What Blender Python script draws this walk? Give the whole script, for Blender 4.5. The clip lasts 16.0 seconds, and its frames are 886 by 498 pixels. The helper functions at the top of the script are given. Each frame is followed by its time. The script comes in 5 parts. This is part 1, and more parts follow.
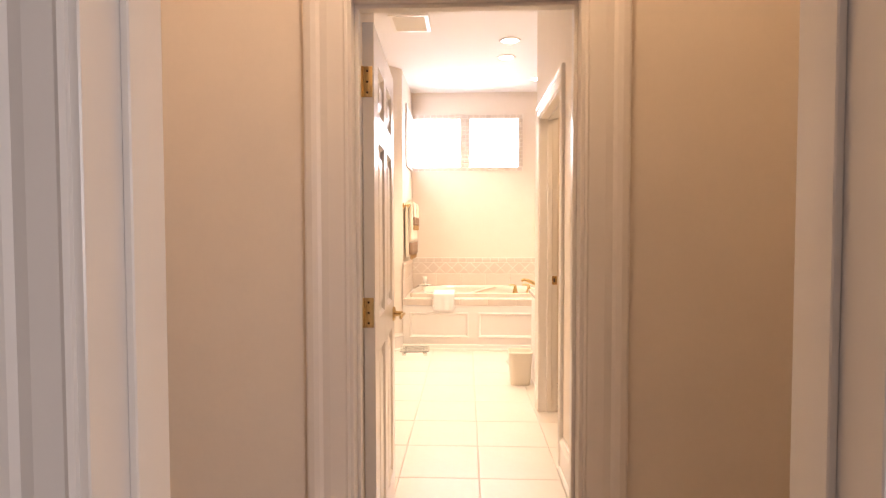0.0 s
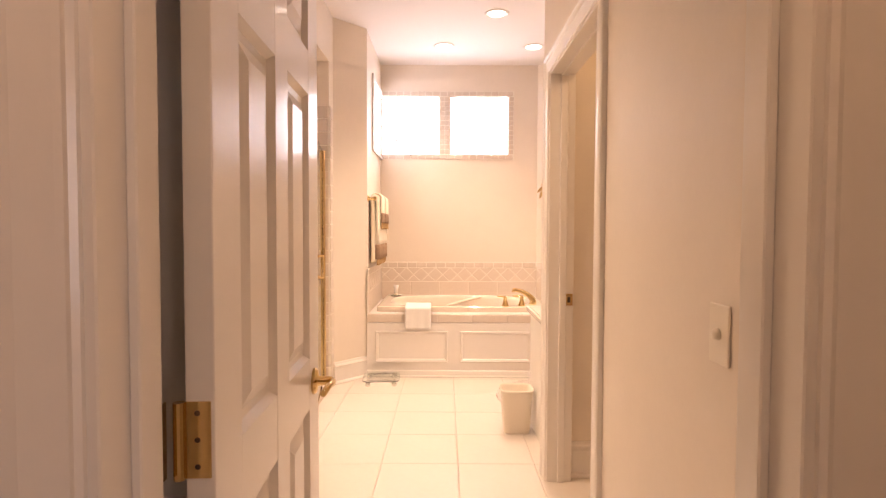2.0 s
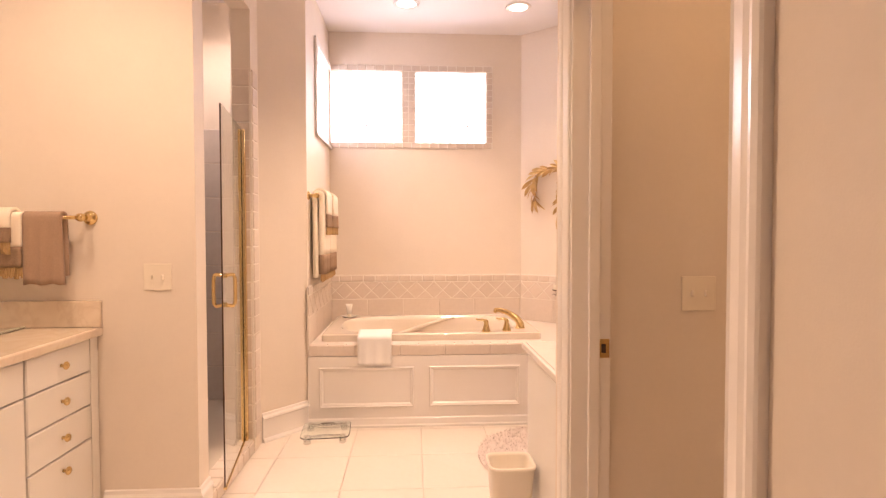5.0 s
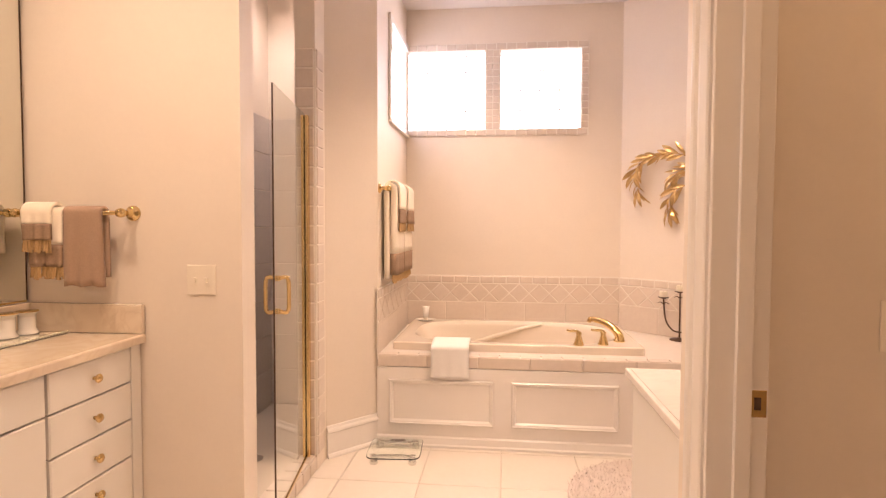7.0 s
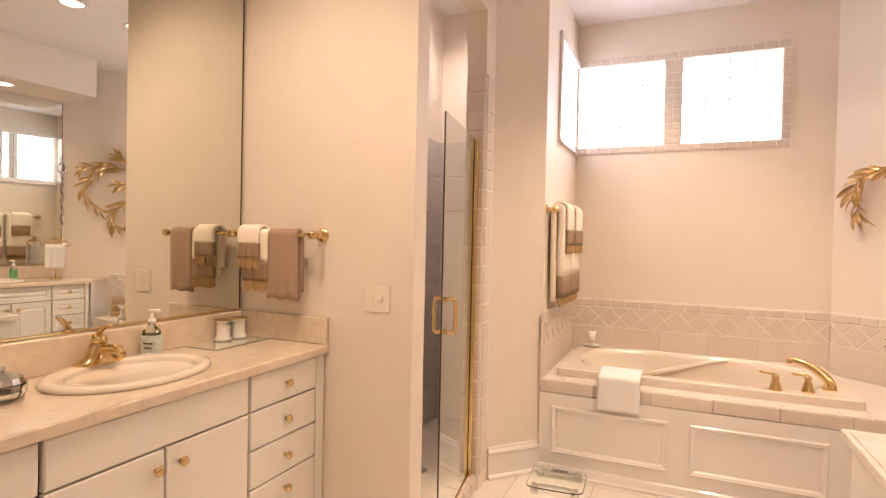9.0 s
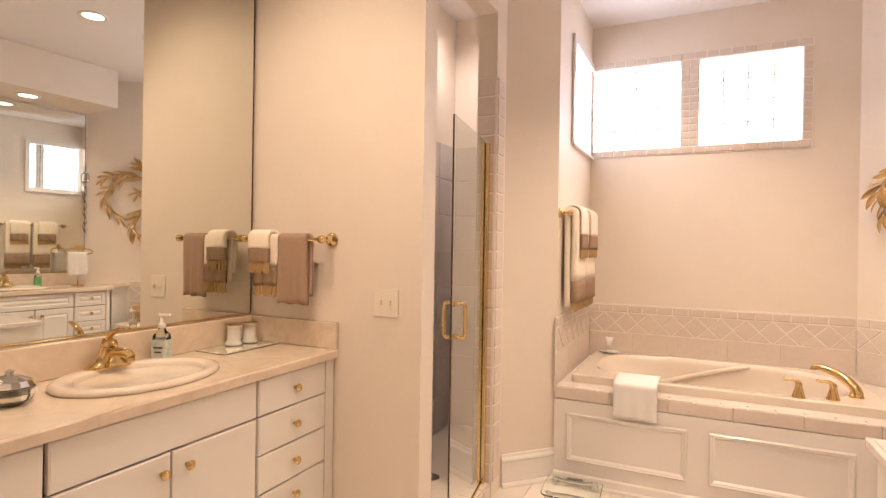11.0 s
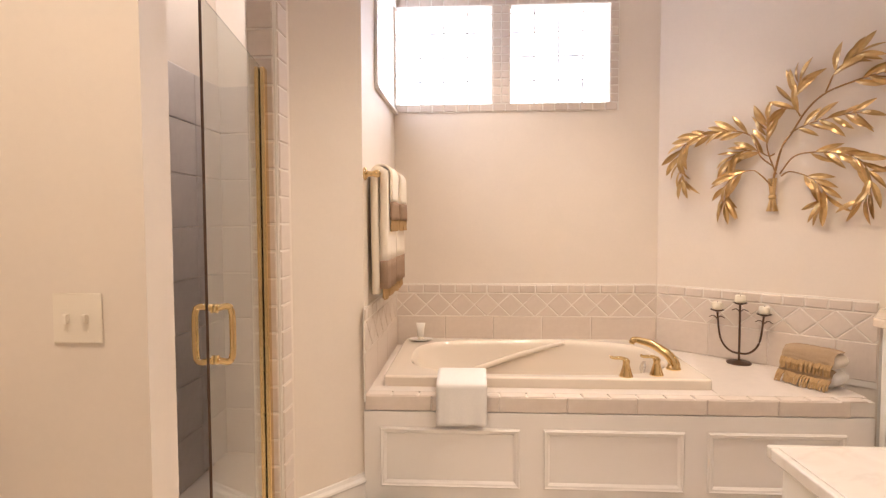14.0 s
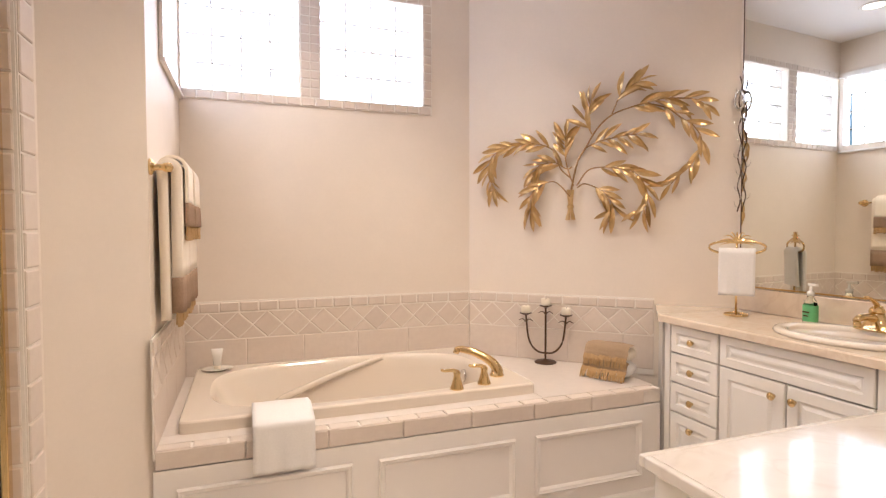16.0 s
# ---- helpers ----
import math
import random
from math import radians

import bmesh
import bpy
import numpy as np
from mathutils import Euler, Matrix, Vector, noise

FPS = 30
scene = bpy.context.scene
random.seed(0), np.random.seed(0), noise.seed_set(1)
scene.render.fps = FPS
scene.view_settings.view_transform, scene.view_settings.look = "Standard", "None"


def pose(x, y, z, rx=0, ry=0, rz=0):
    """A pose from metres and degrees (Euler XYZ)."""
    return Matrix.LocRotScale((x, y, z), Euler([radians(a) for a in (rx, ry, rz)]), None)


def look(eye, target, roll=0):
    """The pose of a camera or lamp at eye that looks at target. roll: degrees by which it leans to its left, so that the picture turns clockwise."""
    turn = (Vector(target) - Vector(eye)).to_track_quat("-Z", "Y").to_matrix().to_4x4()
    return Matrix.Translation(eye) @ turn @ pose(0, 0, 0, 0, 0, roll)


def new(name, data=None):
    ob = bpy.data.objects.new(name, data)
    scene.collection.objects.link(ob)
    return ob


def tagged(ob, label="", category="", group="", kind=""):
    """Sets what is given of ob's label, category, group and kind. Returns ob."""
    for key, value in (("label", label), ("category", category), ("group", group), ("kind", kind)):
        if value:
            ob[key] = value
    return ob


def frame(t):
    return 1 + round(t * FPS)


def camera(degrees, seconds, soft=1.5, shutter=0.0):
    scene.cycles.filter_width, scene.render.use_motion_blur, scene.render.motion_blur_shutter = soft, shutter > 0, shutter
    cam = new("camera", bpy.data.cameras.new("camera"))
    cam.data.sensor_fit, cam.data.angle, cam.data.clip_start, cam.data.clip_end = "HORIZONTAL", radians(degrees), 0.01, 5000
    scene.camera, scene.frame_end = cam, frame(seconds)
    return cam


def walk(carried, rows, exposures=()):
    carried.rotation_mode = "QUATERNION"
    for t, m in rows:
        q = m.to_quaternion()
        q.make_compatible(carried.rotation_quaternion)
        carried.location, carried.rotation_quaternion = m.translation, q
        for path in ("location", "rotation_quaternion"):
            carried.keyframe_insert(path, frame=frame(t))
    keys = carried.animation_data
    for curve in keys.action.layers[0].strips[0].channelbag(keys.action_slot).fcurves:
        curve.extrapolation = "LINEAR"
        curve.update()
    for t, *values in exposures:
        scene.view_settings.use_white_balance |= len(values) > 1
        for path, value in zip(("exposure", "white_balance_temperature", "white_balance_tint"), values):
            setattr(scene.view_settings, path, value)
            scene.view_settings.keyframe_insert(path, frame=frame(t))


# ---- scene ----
cam = camera(78.7, 16.0, soft=1.3)
PATH = [
    (0, (0.991, 0.191, 1.292), (0.906, 2.188, 1.221), -0.1),
    (0.5, (0.973, 0.472, 1.293), (0.918, 2.47, 1.218), -0.1),
    (1, (0.982, 0.777, 1.289), (0.929, 2.774, 1.211), 0.1),
    (1.5, (0.989, 1.033, 1.283), (0.949, 3.031, 1.209), 0.2),
    (2, (0.983, 1.292, 1.287), (0.977, 3.29, 1.215), 0.2),
    (2.5, (0.974, 1.528, 1.305), (0.998, 3.527, 1.238), -0.1),
    (3, (0.974, 1.725, 1.32), (0.993, 3.724, 1.257), 0.0),
    (3.5, (0.979, 1.94, 1.325), (1.055, 3.938, 1.266), -0.2),
    (4, (0.995, 2.065, 1.31), (1.119, 4.061, 1.262), -0.1),
    (6.5, (1.016, 2.726, 1.299), (0.998, 4.724, 1.217), 0.1),
    (7, (1.051, 2.778, 1.318), (0.838, 4.765, 1.238), 0.2),
    (7.5, (1.067, 2.792, 1.332), (0.662, 4.75, 1.262), 0.6),
    (8, (1.066, 2.807, 1.338), (0.508, 4.727, 1.286), 0.6),
    (8.5, (1.067, 2.806, 1.344), (0.374, 4.682, 1.307), 0.8),
    (9, (1.035, 2.807, 1.358), (0.239, 4.642, 1.325), 1.2),
    (11.5, (1.069, 2.877, 1.343), (0.208, 4.682, 1.338), 0.9),
    (12, (1.002, 2.994, 1.354), (0.289, 4.862, 1.337), 0.4),
    (12.5, (0.891, 3.122, 1.344), (0.364, 5.051, 1.319), -0.1),
    (13, (0.867, 3.223, 1.332), (0.466, 5.181, 1.284), -0.5),
    (13.5, (0.842, 3.379, 1.331), (0.546, 5.356, 1.25), -0.4),
    (14, (0.81, 3.562, 1.325), (0.696, 5.556, 1.232), -0.2),
    (14.5, (0.784, 3.661, 1.324), (0.858, 5.657, 1.231), -0.0),
    (15, (0.732, 3.739, 1.329), (1.06, 5.71, 1.244), 0.1),
    (15.5, (0.659, 3.815, 1.325), (1.191, 5.741, 1.254), 0.2),
    (16, (0.629, 3.851, 1.328), (1.314, 5.729, 1.258), -0.1),
]
EXPOSURES = [(0.0, 0.87, 6380, 19), (0.7, 0.70, 6500, 21), (2.0, 0.48, 6900, 28), (4.0, 0.3, 7000, 33), (7.0, 0.22, 6700, 29), (9.0, 0.15, 6450, 23), (12.5, 0.14, 6150, 20), (14.5, 0.06, 5750, 16), (16.0, 0.05, 5550, 15)]
walk(cam, [(t, look(eye, target, roll)) for t, eye, target, roll in PATH], EXPOSURES)

# ---- world, lights ----
world = bpy.data.worlds.new("sky")
scene.world = world
world.use_nodes = True
sky = world.node_tree.nodes.new("ShaderNodeTexSky")
sky.sky_type, sky.sun_disc, sky.sun_elevation, sky.sun_rotation = "NISHITA", False, radians(40), radians(200)
world.node_tree.links.new(sky.outputs[0], world.node_tree.nodes["Background"].inputs[0])
world.node_tree.nodes["Background"].inputs[1].default_value = 0.12
WARM = (1.0, 0.79, 0.53)
DAY = (0.90, 0.92, 1.0)
WINDOW_WATTS, CAN_WATTS = 6.0, 50


def lamp(name, kind, m, watts, colour, size=0.1, size_y=None, spread=None):
    data = bpy.data.lights.new(name, kind)
    data.energy, data.color = watts, colour
    if kind == "AREA":
        data.shape, data.size, data.size_y = "RECTANGLE", size, size_y or size
        if spread:
            data.spread = radians(spread)
    elif kind == "SPOT":
        data.shadow_soft_size, data.spot_size, data.spot_blend = size, radians(spread or 130), 0.75
    else:
        data.shadow_soft_size = size
    ob = new(name, data)
    ob.matrix_world = m
    return ob


lamp("daylight", "AREA", look((0.14, 6.65, 2.375), (1.2, 6.65, 2.3)), WINDOW_WATTS, DAY, 0.62, 0.62)
for wx in (0.62, 1.345):
    lamp("daylight", "AREA", look((wx, 7.17, 2.375), (wx, 6.0, 2.3)), WINDOW_WATTS, DAY, 0.66, 0.66)
# Last two are unseen: one inferred over the left vanity, one added fill.
CANS_AND_FILL = [(1.39, 5.16, 1.05, 124), (1.39, 5.64, 1.0, 118), (0.97, 6.40, 0.95, 92), (1.81, 6.42, 0.45, 84), (-0.32, 5.90, 0.5, 155), (-0.30, 4.00, 1.15, 130), (0.40, 3.70, 1.15, 124)]
for cx, cy, k, wide in CANS_AND_FILL:
    lamp("can_or_fill_light", "SPOT", look((cx, cy, 2.96), (cx, cy, 0)), CAN_WATTS * k, WARM if cx > -0.31 else (1.0, 0.90, 0.78), 0.06, spread=wide)
lamp("can_or_fill_light", "SPOT", look((2.80, 5.35, 2.58), (2.80, 5.35, 0)), CAN_WATTS * 0.35, WARM, 0.06, spread=140)
# Added warm fill for the toilet room; no such lamp is seen.
lamp("toilet_fill", "POINT", pose(2.3, 3.0, 2.6), 11, (1.0, 0.71, 0.38), 0.1)
# Added fill that brightens the hall walls, without a fitting.
lamp("hall_fill", "POINT", pose(1.0, 1.38, 2.78), 10, (1.0, 0.71, 0.41), 0.12)
# Unseen area lamp standing in for daylight in the outer room.
lamp("room_daylight", "AREA", look((3.3, -1.6, 1.5), (1.2, 0.8, 1.2)), 22, (0.95, 0.95, 0.95), 1.2, 1.6)


# ---- materials ----
def material(name, base, rough=0.5, metal=0.0, grain=0.0, scale=20.0, blotch=0.0, bump=0.0, bump_scale=None, coat=0.0, island=0.0, tint=None, sheen=0.0):
    m = bpy.data.materials.new(name)
    m.use_nodes = True
    nt = m.node_tree
    b = nt.nodes["Principled BSDF"]
    b.inputs["Base Color"].default_value = (*base, 1)
    b.inputs["Roughness"].default_value, b.inputs["Metallic"].default_value = rough, metal
    b.inputs["Coat Weight"].default_value, b.inputs["Sheen Weight"].default_value = coat, sheen
    co = nt.nodes.new("ShaderNodeTexCoord").outputs["Object"]

    def tex(s, detail=4.0):
        n = nt.nodes.new("ShaderNodeTexNoise")
        n.inputs["Scale"].default_value, n.inputs["Detail"].default_value = s, detail
        nt.links.new(co, n.inputs["Vector"])
        return n.outputs["Fac"]

    colour = None

    def mix(fac, amount, dark, prev):
        ramp = nt.nodes.new("ShaderNodeMapRange")
        ramp.inputs["From Min"].default_value, ramp.inputs["From Max"].default_value = 0.3, 0.7
        ramp.inputs["To Min"].default_value, ramp.inputs["To Max"].default_value = 0, amount
        nt.links.new(fac, ramp.inputs["Value"])
        n = nt.nodes.new("ShaderNodeMix")
        n.data_type = "RGBA"
        nt.links.new(ramp.outputs[0], n.inputs["Factor"])
        if prev is None:
            n.inputs["A"].default_value = (*base, 1)
        else:
            nt.links.new(prev, n.inputs["A"])
        n.inputs["B"].default_value = (*dark, 1)
        return n.outputs["Result"]

    dark = tint or tuple(c * 0.72 for c in base)
    if blotch:
        colour = mix(tex(scale * 0.12, 3), blotch, dark, colour)
    if grain:
        colour = mix(tex(scale, 6), grain, dark, colour)
    if island:
        rnd = nt.nodes.new("ShaderNodeObjectInfo").outputs["Random"] if island > 0 else nt.nodes.new("ShaderNodeNewGeometry").outputs["Random Per Island"]
        n = nt.nodes.new("ShaderNodeMix")
        n.data_type = "RGBA"
        mul = nt.nodes.new("ShaderNodeMath")
        mul.operation = "MULTIPLY"
        mul.inputs[1].default_value = abs(island)
        nt.links.new(rnd, mul.inputs[0])
        nt.links.new(mul.outputs[0], n.inputs["Factor"])
        if colour is None:
            n.inputs["A"].default_value = (*base, 1)
        else:
            nt.links.new(colour, n.inputs["A"])
        n.inputs["B"].default_value = (*dark, 1)
        colour = n.outputs["Result"]
    if colour is not None:
        nt.links.new(colour, b.inputs["Base Color"])
    if bump:
        n = nt.nodes.new("ShaderNodeBump")
        n.inputs["Strength"].default_value, n.inputs["Distance"].default_value = bump, 0.002
        nt.links.new(tex(bump_scale or scale, 5), n.inputs["Height"])
        nt.links.new(n.outputs[0], b.inputs["Normal"])
    return m


def glass(name, tint=(1, 1, 1), rough=0.0, ior=1.45):
    m = bpy.data.materials.new(name)
    m.use_nodes = True
    b = m.node_tree.nodes["Principled BSDF"]
    b.inputs["Base Color"].default_value = (*tint, 1)
    b.inputs["Transmission Weight"].default_value, b.inputs["Roughness"].default_value, b.inputs["IOR"].default_value = 1.0, rough, ior
    return m


PAINT = material("cream wall paint", (0.81, 0.72, 0.62), 0.6, grain=0.06, scale=60, blotch=0.08, bump=0.12, bump_scale=260)
CEIL = material("white ceiling paint", (0.84, 0.80, 0.78), 0.8, blotch=0.05, scale=30, bump=0.1, bump_scale=200)
TRIM = material("white gloss trim paint", (0.84, 0.79, 0.74), 0.28, blotch=0.06, scale=25, grain=0.03, bump=0.06, bump_scale=90, coat=0.2)
CABINET = material("white cabinet lacquer", (0.83, 0.79, 0.73), 0.35, blotch=0.06, scale=20, grain=0.03, bump=0.04, bump_scale=120)
FLOOR = material("cream ceramic floor tile", (0.80, 0.73, 0.65), 0.30, grain=0.16, scale=28, blotch=0.18, bump=0.08, bump_scale=60, island=0.12, tint=(0.68, 0.59, 0.50))
GROUT = material("pale grout", (0.72, 0.64, 0.56), 0.9, grain=0.2, scale=80, bump=0.2)
TILE = material("tumbled beige stone tile", (0.75, 0.655, 0.565), 0.42, grain=0.3, scale=38, blotch=0.25, bump=0.25, bump_scale=70, island=0.35, tint=(0.62, 0.525, 0.45))
TILE_GROUT = material("white tile grout", (0.86, 0.80, 0.72), 0.85, grain=0.15, scale=90, bump=0.25)
SHOWER_TILE = material("grey beige shower tile", (0.66, 0.60, 0.56), 0.3, grain=0.2, scale=30, blotch=0.2, bump=0.1, bump_scale=50, island=0.2)
ACRYLIC = material("almond glazed acrylic", (0.78, 0.69, 0.58), 0.10, blotch=0.04, scale=12, coat=0.5)


def marble(name, base, vein, cloud, rough):
    """Polished stone: soft clouds and thin wandering veins."""
    m = bpy.data.materials.new(name)
    m.use_nodes = True
    nt = m.node_tree
    p = nt.nodes["Principled BSDF"]
    p.inputs["Roughness"].default_value, p.inputs["Coat Weight"].default_value = rough, 0.4
    co = nt.nodes.new("ShaderNodeTexCoord").outputs["Object"]

    def noise_fac(scale, detail, distort):
        n = nt.nodes.new("ShaderNodeTexNoise")
        n.inputs["Scale"].default_value, n.inputs["Detail"].default_value, n.inputs["Distortion"].default_value = scale, detail, distort
        nt.links.new(co, n.inputs["Vector"])
        return n.outputs["Fac"]

    def ramp(fac, stops):
        n = nt.nodes.new("ShaderNodeValToRGB")
        el = n.color_ramp.elements
        el[0].position, el[0].color = stops[0][0], (*[stops[0][1]] * 3, 1)
        el[1].position, el[1].color = stops[-1][0], (*[stops[-1][1]] * 3, 1)
        for pos, val in stops[1:-1]:
            x = el.new(pos)
            x.color = (val, val, val, 1)
        nt.links.new(fac, n.inputs[0])
        return n.outputs[0]

    def blend(fac, a, c):
        n = nt.nodes.new("ShaderNodeMix")
        n.data_type = "RGBA"
        nt.links.new(fac, n.inputs["Factor"])
        if isinstance(a, tuple):
            n.inputs["A"].default_value = (*a, 1)
        else:
            nt.links.new(a, n.inputs["A"])
        n.inputs["B"].default_value = (*c, 1)
        return n.outputs["Result"]

    clouds = blend(ramp(noise_fac(6.5, 7, 1.6), [(0.35, 0.0), (0.7, 0.75)]), base, cloud)
    veins = ramp(noise_fac(2.6, 6, 2.2), [(0.46, 0.0), (0.50, 0.22), (0.54, 0.0)])
    nt.links.new(blend(veins, clouds, vein), p.inputs["Base Color"])
    return m


MARBLE = marble("cream cultured marble", (0.78, 0.66, 0.52), (0.55, 0.40, 0.27), (0.68, 0.55, 0.42), 0.10)
MARBLE_PALE = marble("pale cultured marble", (0.80, 0.74, 0.67), (0.60, 0.50, 0.43), (0.73, 0.65, 0.58), 0.20)
BRASS = material("polished brass", (0.74, 0.55, 0.27), 0.11, 1.0, grain=0.15, scale=60, tint=(0.6, 0.38, 0.12))
BRONZE = material("aged gold leaf metal", (0.80, 0.59, 0.29), 0.33, 1.0, grain=0.55, scale=24, tint=(0.40, 0.25, 0.10), island=-0.35)
STEM = material("dark gold stem metal", (0.46, 0.29, 0.13), 0.38, 1.0, grain=0.5, scale=40, tint=(0.25, 0.14, 0.06))
DARK_IRON = material("dark bronze iron", (0.12, 0.07, 0.045), 0.45, 0.7, grain=0.4, scale=50)
CHROME = material("polished chrome", (0.75, 0.75, 0.73), 0.12, 1.0, grain=0.08, scale=40)
CREAM_TERRY = material("cream terry cloth", (0.90, 0.80, 0.66), 0.95, grain=0.12, scale=160, bump=0.15, bump_scale=300, sheen=0.1)
WHITE_TERRY = material("white terry cloth", (0.84, 0.81, 0.78), 0.95, grain=0.18, scale=160, bump=0.15, bump_scale=300, sheen=0.1)
MAUVE_TERRY = material("mauve brown terry cloth", (0.41, 0.275, 0.19), 0.95, grain=0.35, scale=160, bump=0.15, bump_scale=300, sheen=0.1)
TAN_BAND = material("brown woven band", (0.36, 0.24, 0.155), 0.9, grain=0.5, scale=120, bump=0.8, bump_scale=300)
FRINGE = material("golden brown fringe", (0.48, 0.31, 0.14), 0.9, grain=0.5, scale=140, bump=0.6)
WAX = material("ivory candle wax", (0.82, 0.74, 0.60), 0.5, blotch=0.1, scale=20)
PLASTIC = material("ivory plastic", (0.85, 0.77, 0.65), 0.35, blotch=0.05, scale=20)
PORCELAIN = material("white porcelain", (0.82, 0.78, 0.72), 0.15, blotch=0.04, scale=20, coat=0.3)
GREEN = material("green printed label", (0.16, 0.52, 0.20), 0.5, grain=0.3, scale=60)
# Dark brown for painted gap shade, the strike hole and the glass edge.
BLACK = material("dark gap shade, hole and glass edge", (0.09, 0.05, 0.03), 0.7, grain=0.3, scale=40)
RUG = material("pale pink shag", (0.78, 0.68, 0.62), 1.0, grain=0.5, scale=120, bump=1.0, bump_scale=200)
SILVERING = material("mirror silvering", (0.79, 0.80, 0.75), 0.01, 1.0)
GLASS = glass("clear glass", (0.93, 0.97, 0.95))
MORTAR = bpy.data.materials.new("translucent white mortar")
MORTAR.use_nodes = True
_n = MORTAR.node_tree
_t = _n.nodes.new("ShaderNodeBsdfTranslucent")
_t.inputs[0].default_value = (0.8, 0.77, 0.74, 1)
_m = _n.nodes.new("ShaderNodeMixShader")
_n.nodes["Principled BSDF"].inputs["Base Color"].default_value = (0.8, 0.77, 0.73, 1)
_n.links.new(_n.nodes["Principled BSDF"].outputs[0], _m.inputs[1])
_n.links.new(_t.outputs[0], _m.inputs[2])
_m.inputs[0].default_value = 0.07
_n.links.new(_m.outputs[0], _n.nodes["Material Output"].inputs[0])
BLOCK = glass("frosted glass block", (0.98, 0.98, 0.97), 0.18, 1.08)
BLOCK_CLEAR = glass("wavy glass block", (0.95, 0.97, 0.97), 0.05, 1.14)
SOAP = glass("clear soap", (0.9, 0.95, 0.88), 0.05, 1.4)


# ---- mesh helpers ----
def obj(name, bm, mat, parent=None, label="", smooth=False):
    bmesh.ops.recalc_face_normals(bm, faces=bm.faces)
    me = bpy.data.meshes.new(name)
    bm.to_mesh(me)
    bm.free()
    if smooth:
        for p in me.polygons:
            p.use_smooth = True
    me.materials.append(mat)
    ob = new(name, me)
    if parent:
        ob.parent = parent
    if label:
        ob["label"] = label
    return ob


def part(name, bm, mat, parent, label="", smooth=False):
    return obj(name, bm, mat, parent, label, smooth)


def structure(name, bm, mat, label, category="wall"):
    return tagged(obj(name, bm, mat), label, category, kind="structure")


def empty(name, x, y, z, label, category, group="", rz=0):
    e = new(name)
    e.empty_display_size = 0.05
    e.matrix_world = pose(x, y, z, 0, 0, rz)
    return tagged(e, label, category, group)


def boxes(*dims, bevel=0.0, segs=2):
    """Boxes given as x0, x1, y0, y1, z0, z1 in one mesh."""
    bm = bmesh.new()
    for x0, x1, y0, y1, z0, z1 in dims:
        m = Matrix.Translation(((x0 + x1) / 2, (y0 + y1) / 2, (z0 + z1) / 2)) @ Matrix.Diagonal((x1 - x0, y1 - y0, z1 - z0, 1))
        bmesh.ops.create_cube(bm, size=1, matrix=m)
    if bevel:
        bmesh.ops.bevel(bm, geom=bm.edges[:], offset=bevel, segments=segs, affect="EDGES", profile=0.5)
    return bm


def loft(rings, closed=True, caps=True):
    """Skin between rings of equally many points."""
    bm = bmesh.new()
    vs = [[bm.verts.new(p) for p in ring] for ring in rings]
    for a, b in zip(vs, vs[1:]):
        n = len(a)
        for i in range(n if closed else n - 1):
            j = (i + 1) % n
            bm.faces.new((a[i], a[j], b[j], b[i]))
    if caps and closed:
        bm.faces.new(vs[0])
        bm.faces.new(vs[-1])
    return bm


def lathe(profile, x=0, y=0, z=0, segs=24, m=None):
    rings = []
    for r, h in profile:
        r = max(r, 0.0004)
        rings.append([Vector((r * math.cos(2 * math.pi * i / segs), r * math.sin(2 * math.pi * i / segs), h)) for i in range(segs)])
    t = Matrix.Translation((x, y, z)) @ (m or Matrix())
    return loft([[t @ p for p in ring] for ring in rings])


def spline(points, steps=6):
    """Catmull-Rom through points."""
    ps = [Vector(p) for p in points]
    ps = [2 * ps[0] - ps[1]] + ps + [2 * ps[-1] - ps[-2]]
    out = []
    for a, b, c, d in zip(ps, ps[1:], ps[2:], ps[3:]):
        for i in range(steps):
            t = i / steps
            out.append(0.5 * (2 * b + (c - a) * t + (2 * a - 5 * b + 4 * c - d) * t * t + (3 * b - a - 3 * c + d) * t ** 3))
    return out + [ps[-2]]


def tube(points, radius, segs=10, end=None, flat=1.0):
    """A round bar along points; radius tapers to end."""
    n = len(points)
    rings = []
    up = Vector((0, 0, 1))
    for i, p in enumerate(points):
        d = (Vector(points[min(i + 1, n - 1)]) - Vector(points[max(i - 1, 0)])).normalized()
        side = d.cross(up if abs(d.z) < 0.95 else Vector((1, 0, 0))).normalized()
        top = side.cross(d)
        r = radius + ((end if end is not None else radius) - radius) * i / max(n - 1, 1)
        rings.append([Vector(p) + r * (math.cos(2 * math.pi * k / segs) * side + flat * math.sin(2 * math.pi * k / segs) * top) for k in range(segs)])
    return loft(rings)


def merge(*bms):
    out = bmesh.new()
    for b in bms:
        me = bpy.data.meshes.new("tmp")
        b.to_mesh(me)
        b.free()
        out.from_mesh(me)
        bpy.data.meshes.remove(me)
    return out


def moved(bm, m):
    bm.transform(m)
    return bm


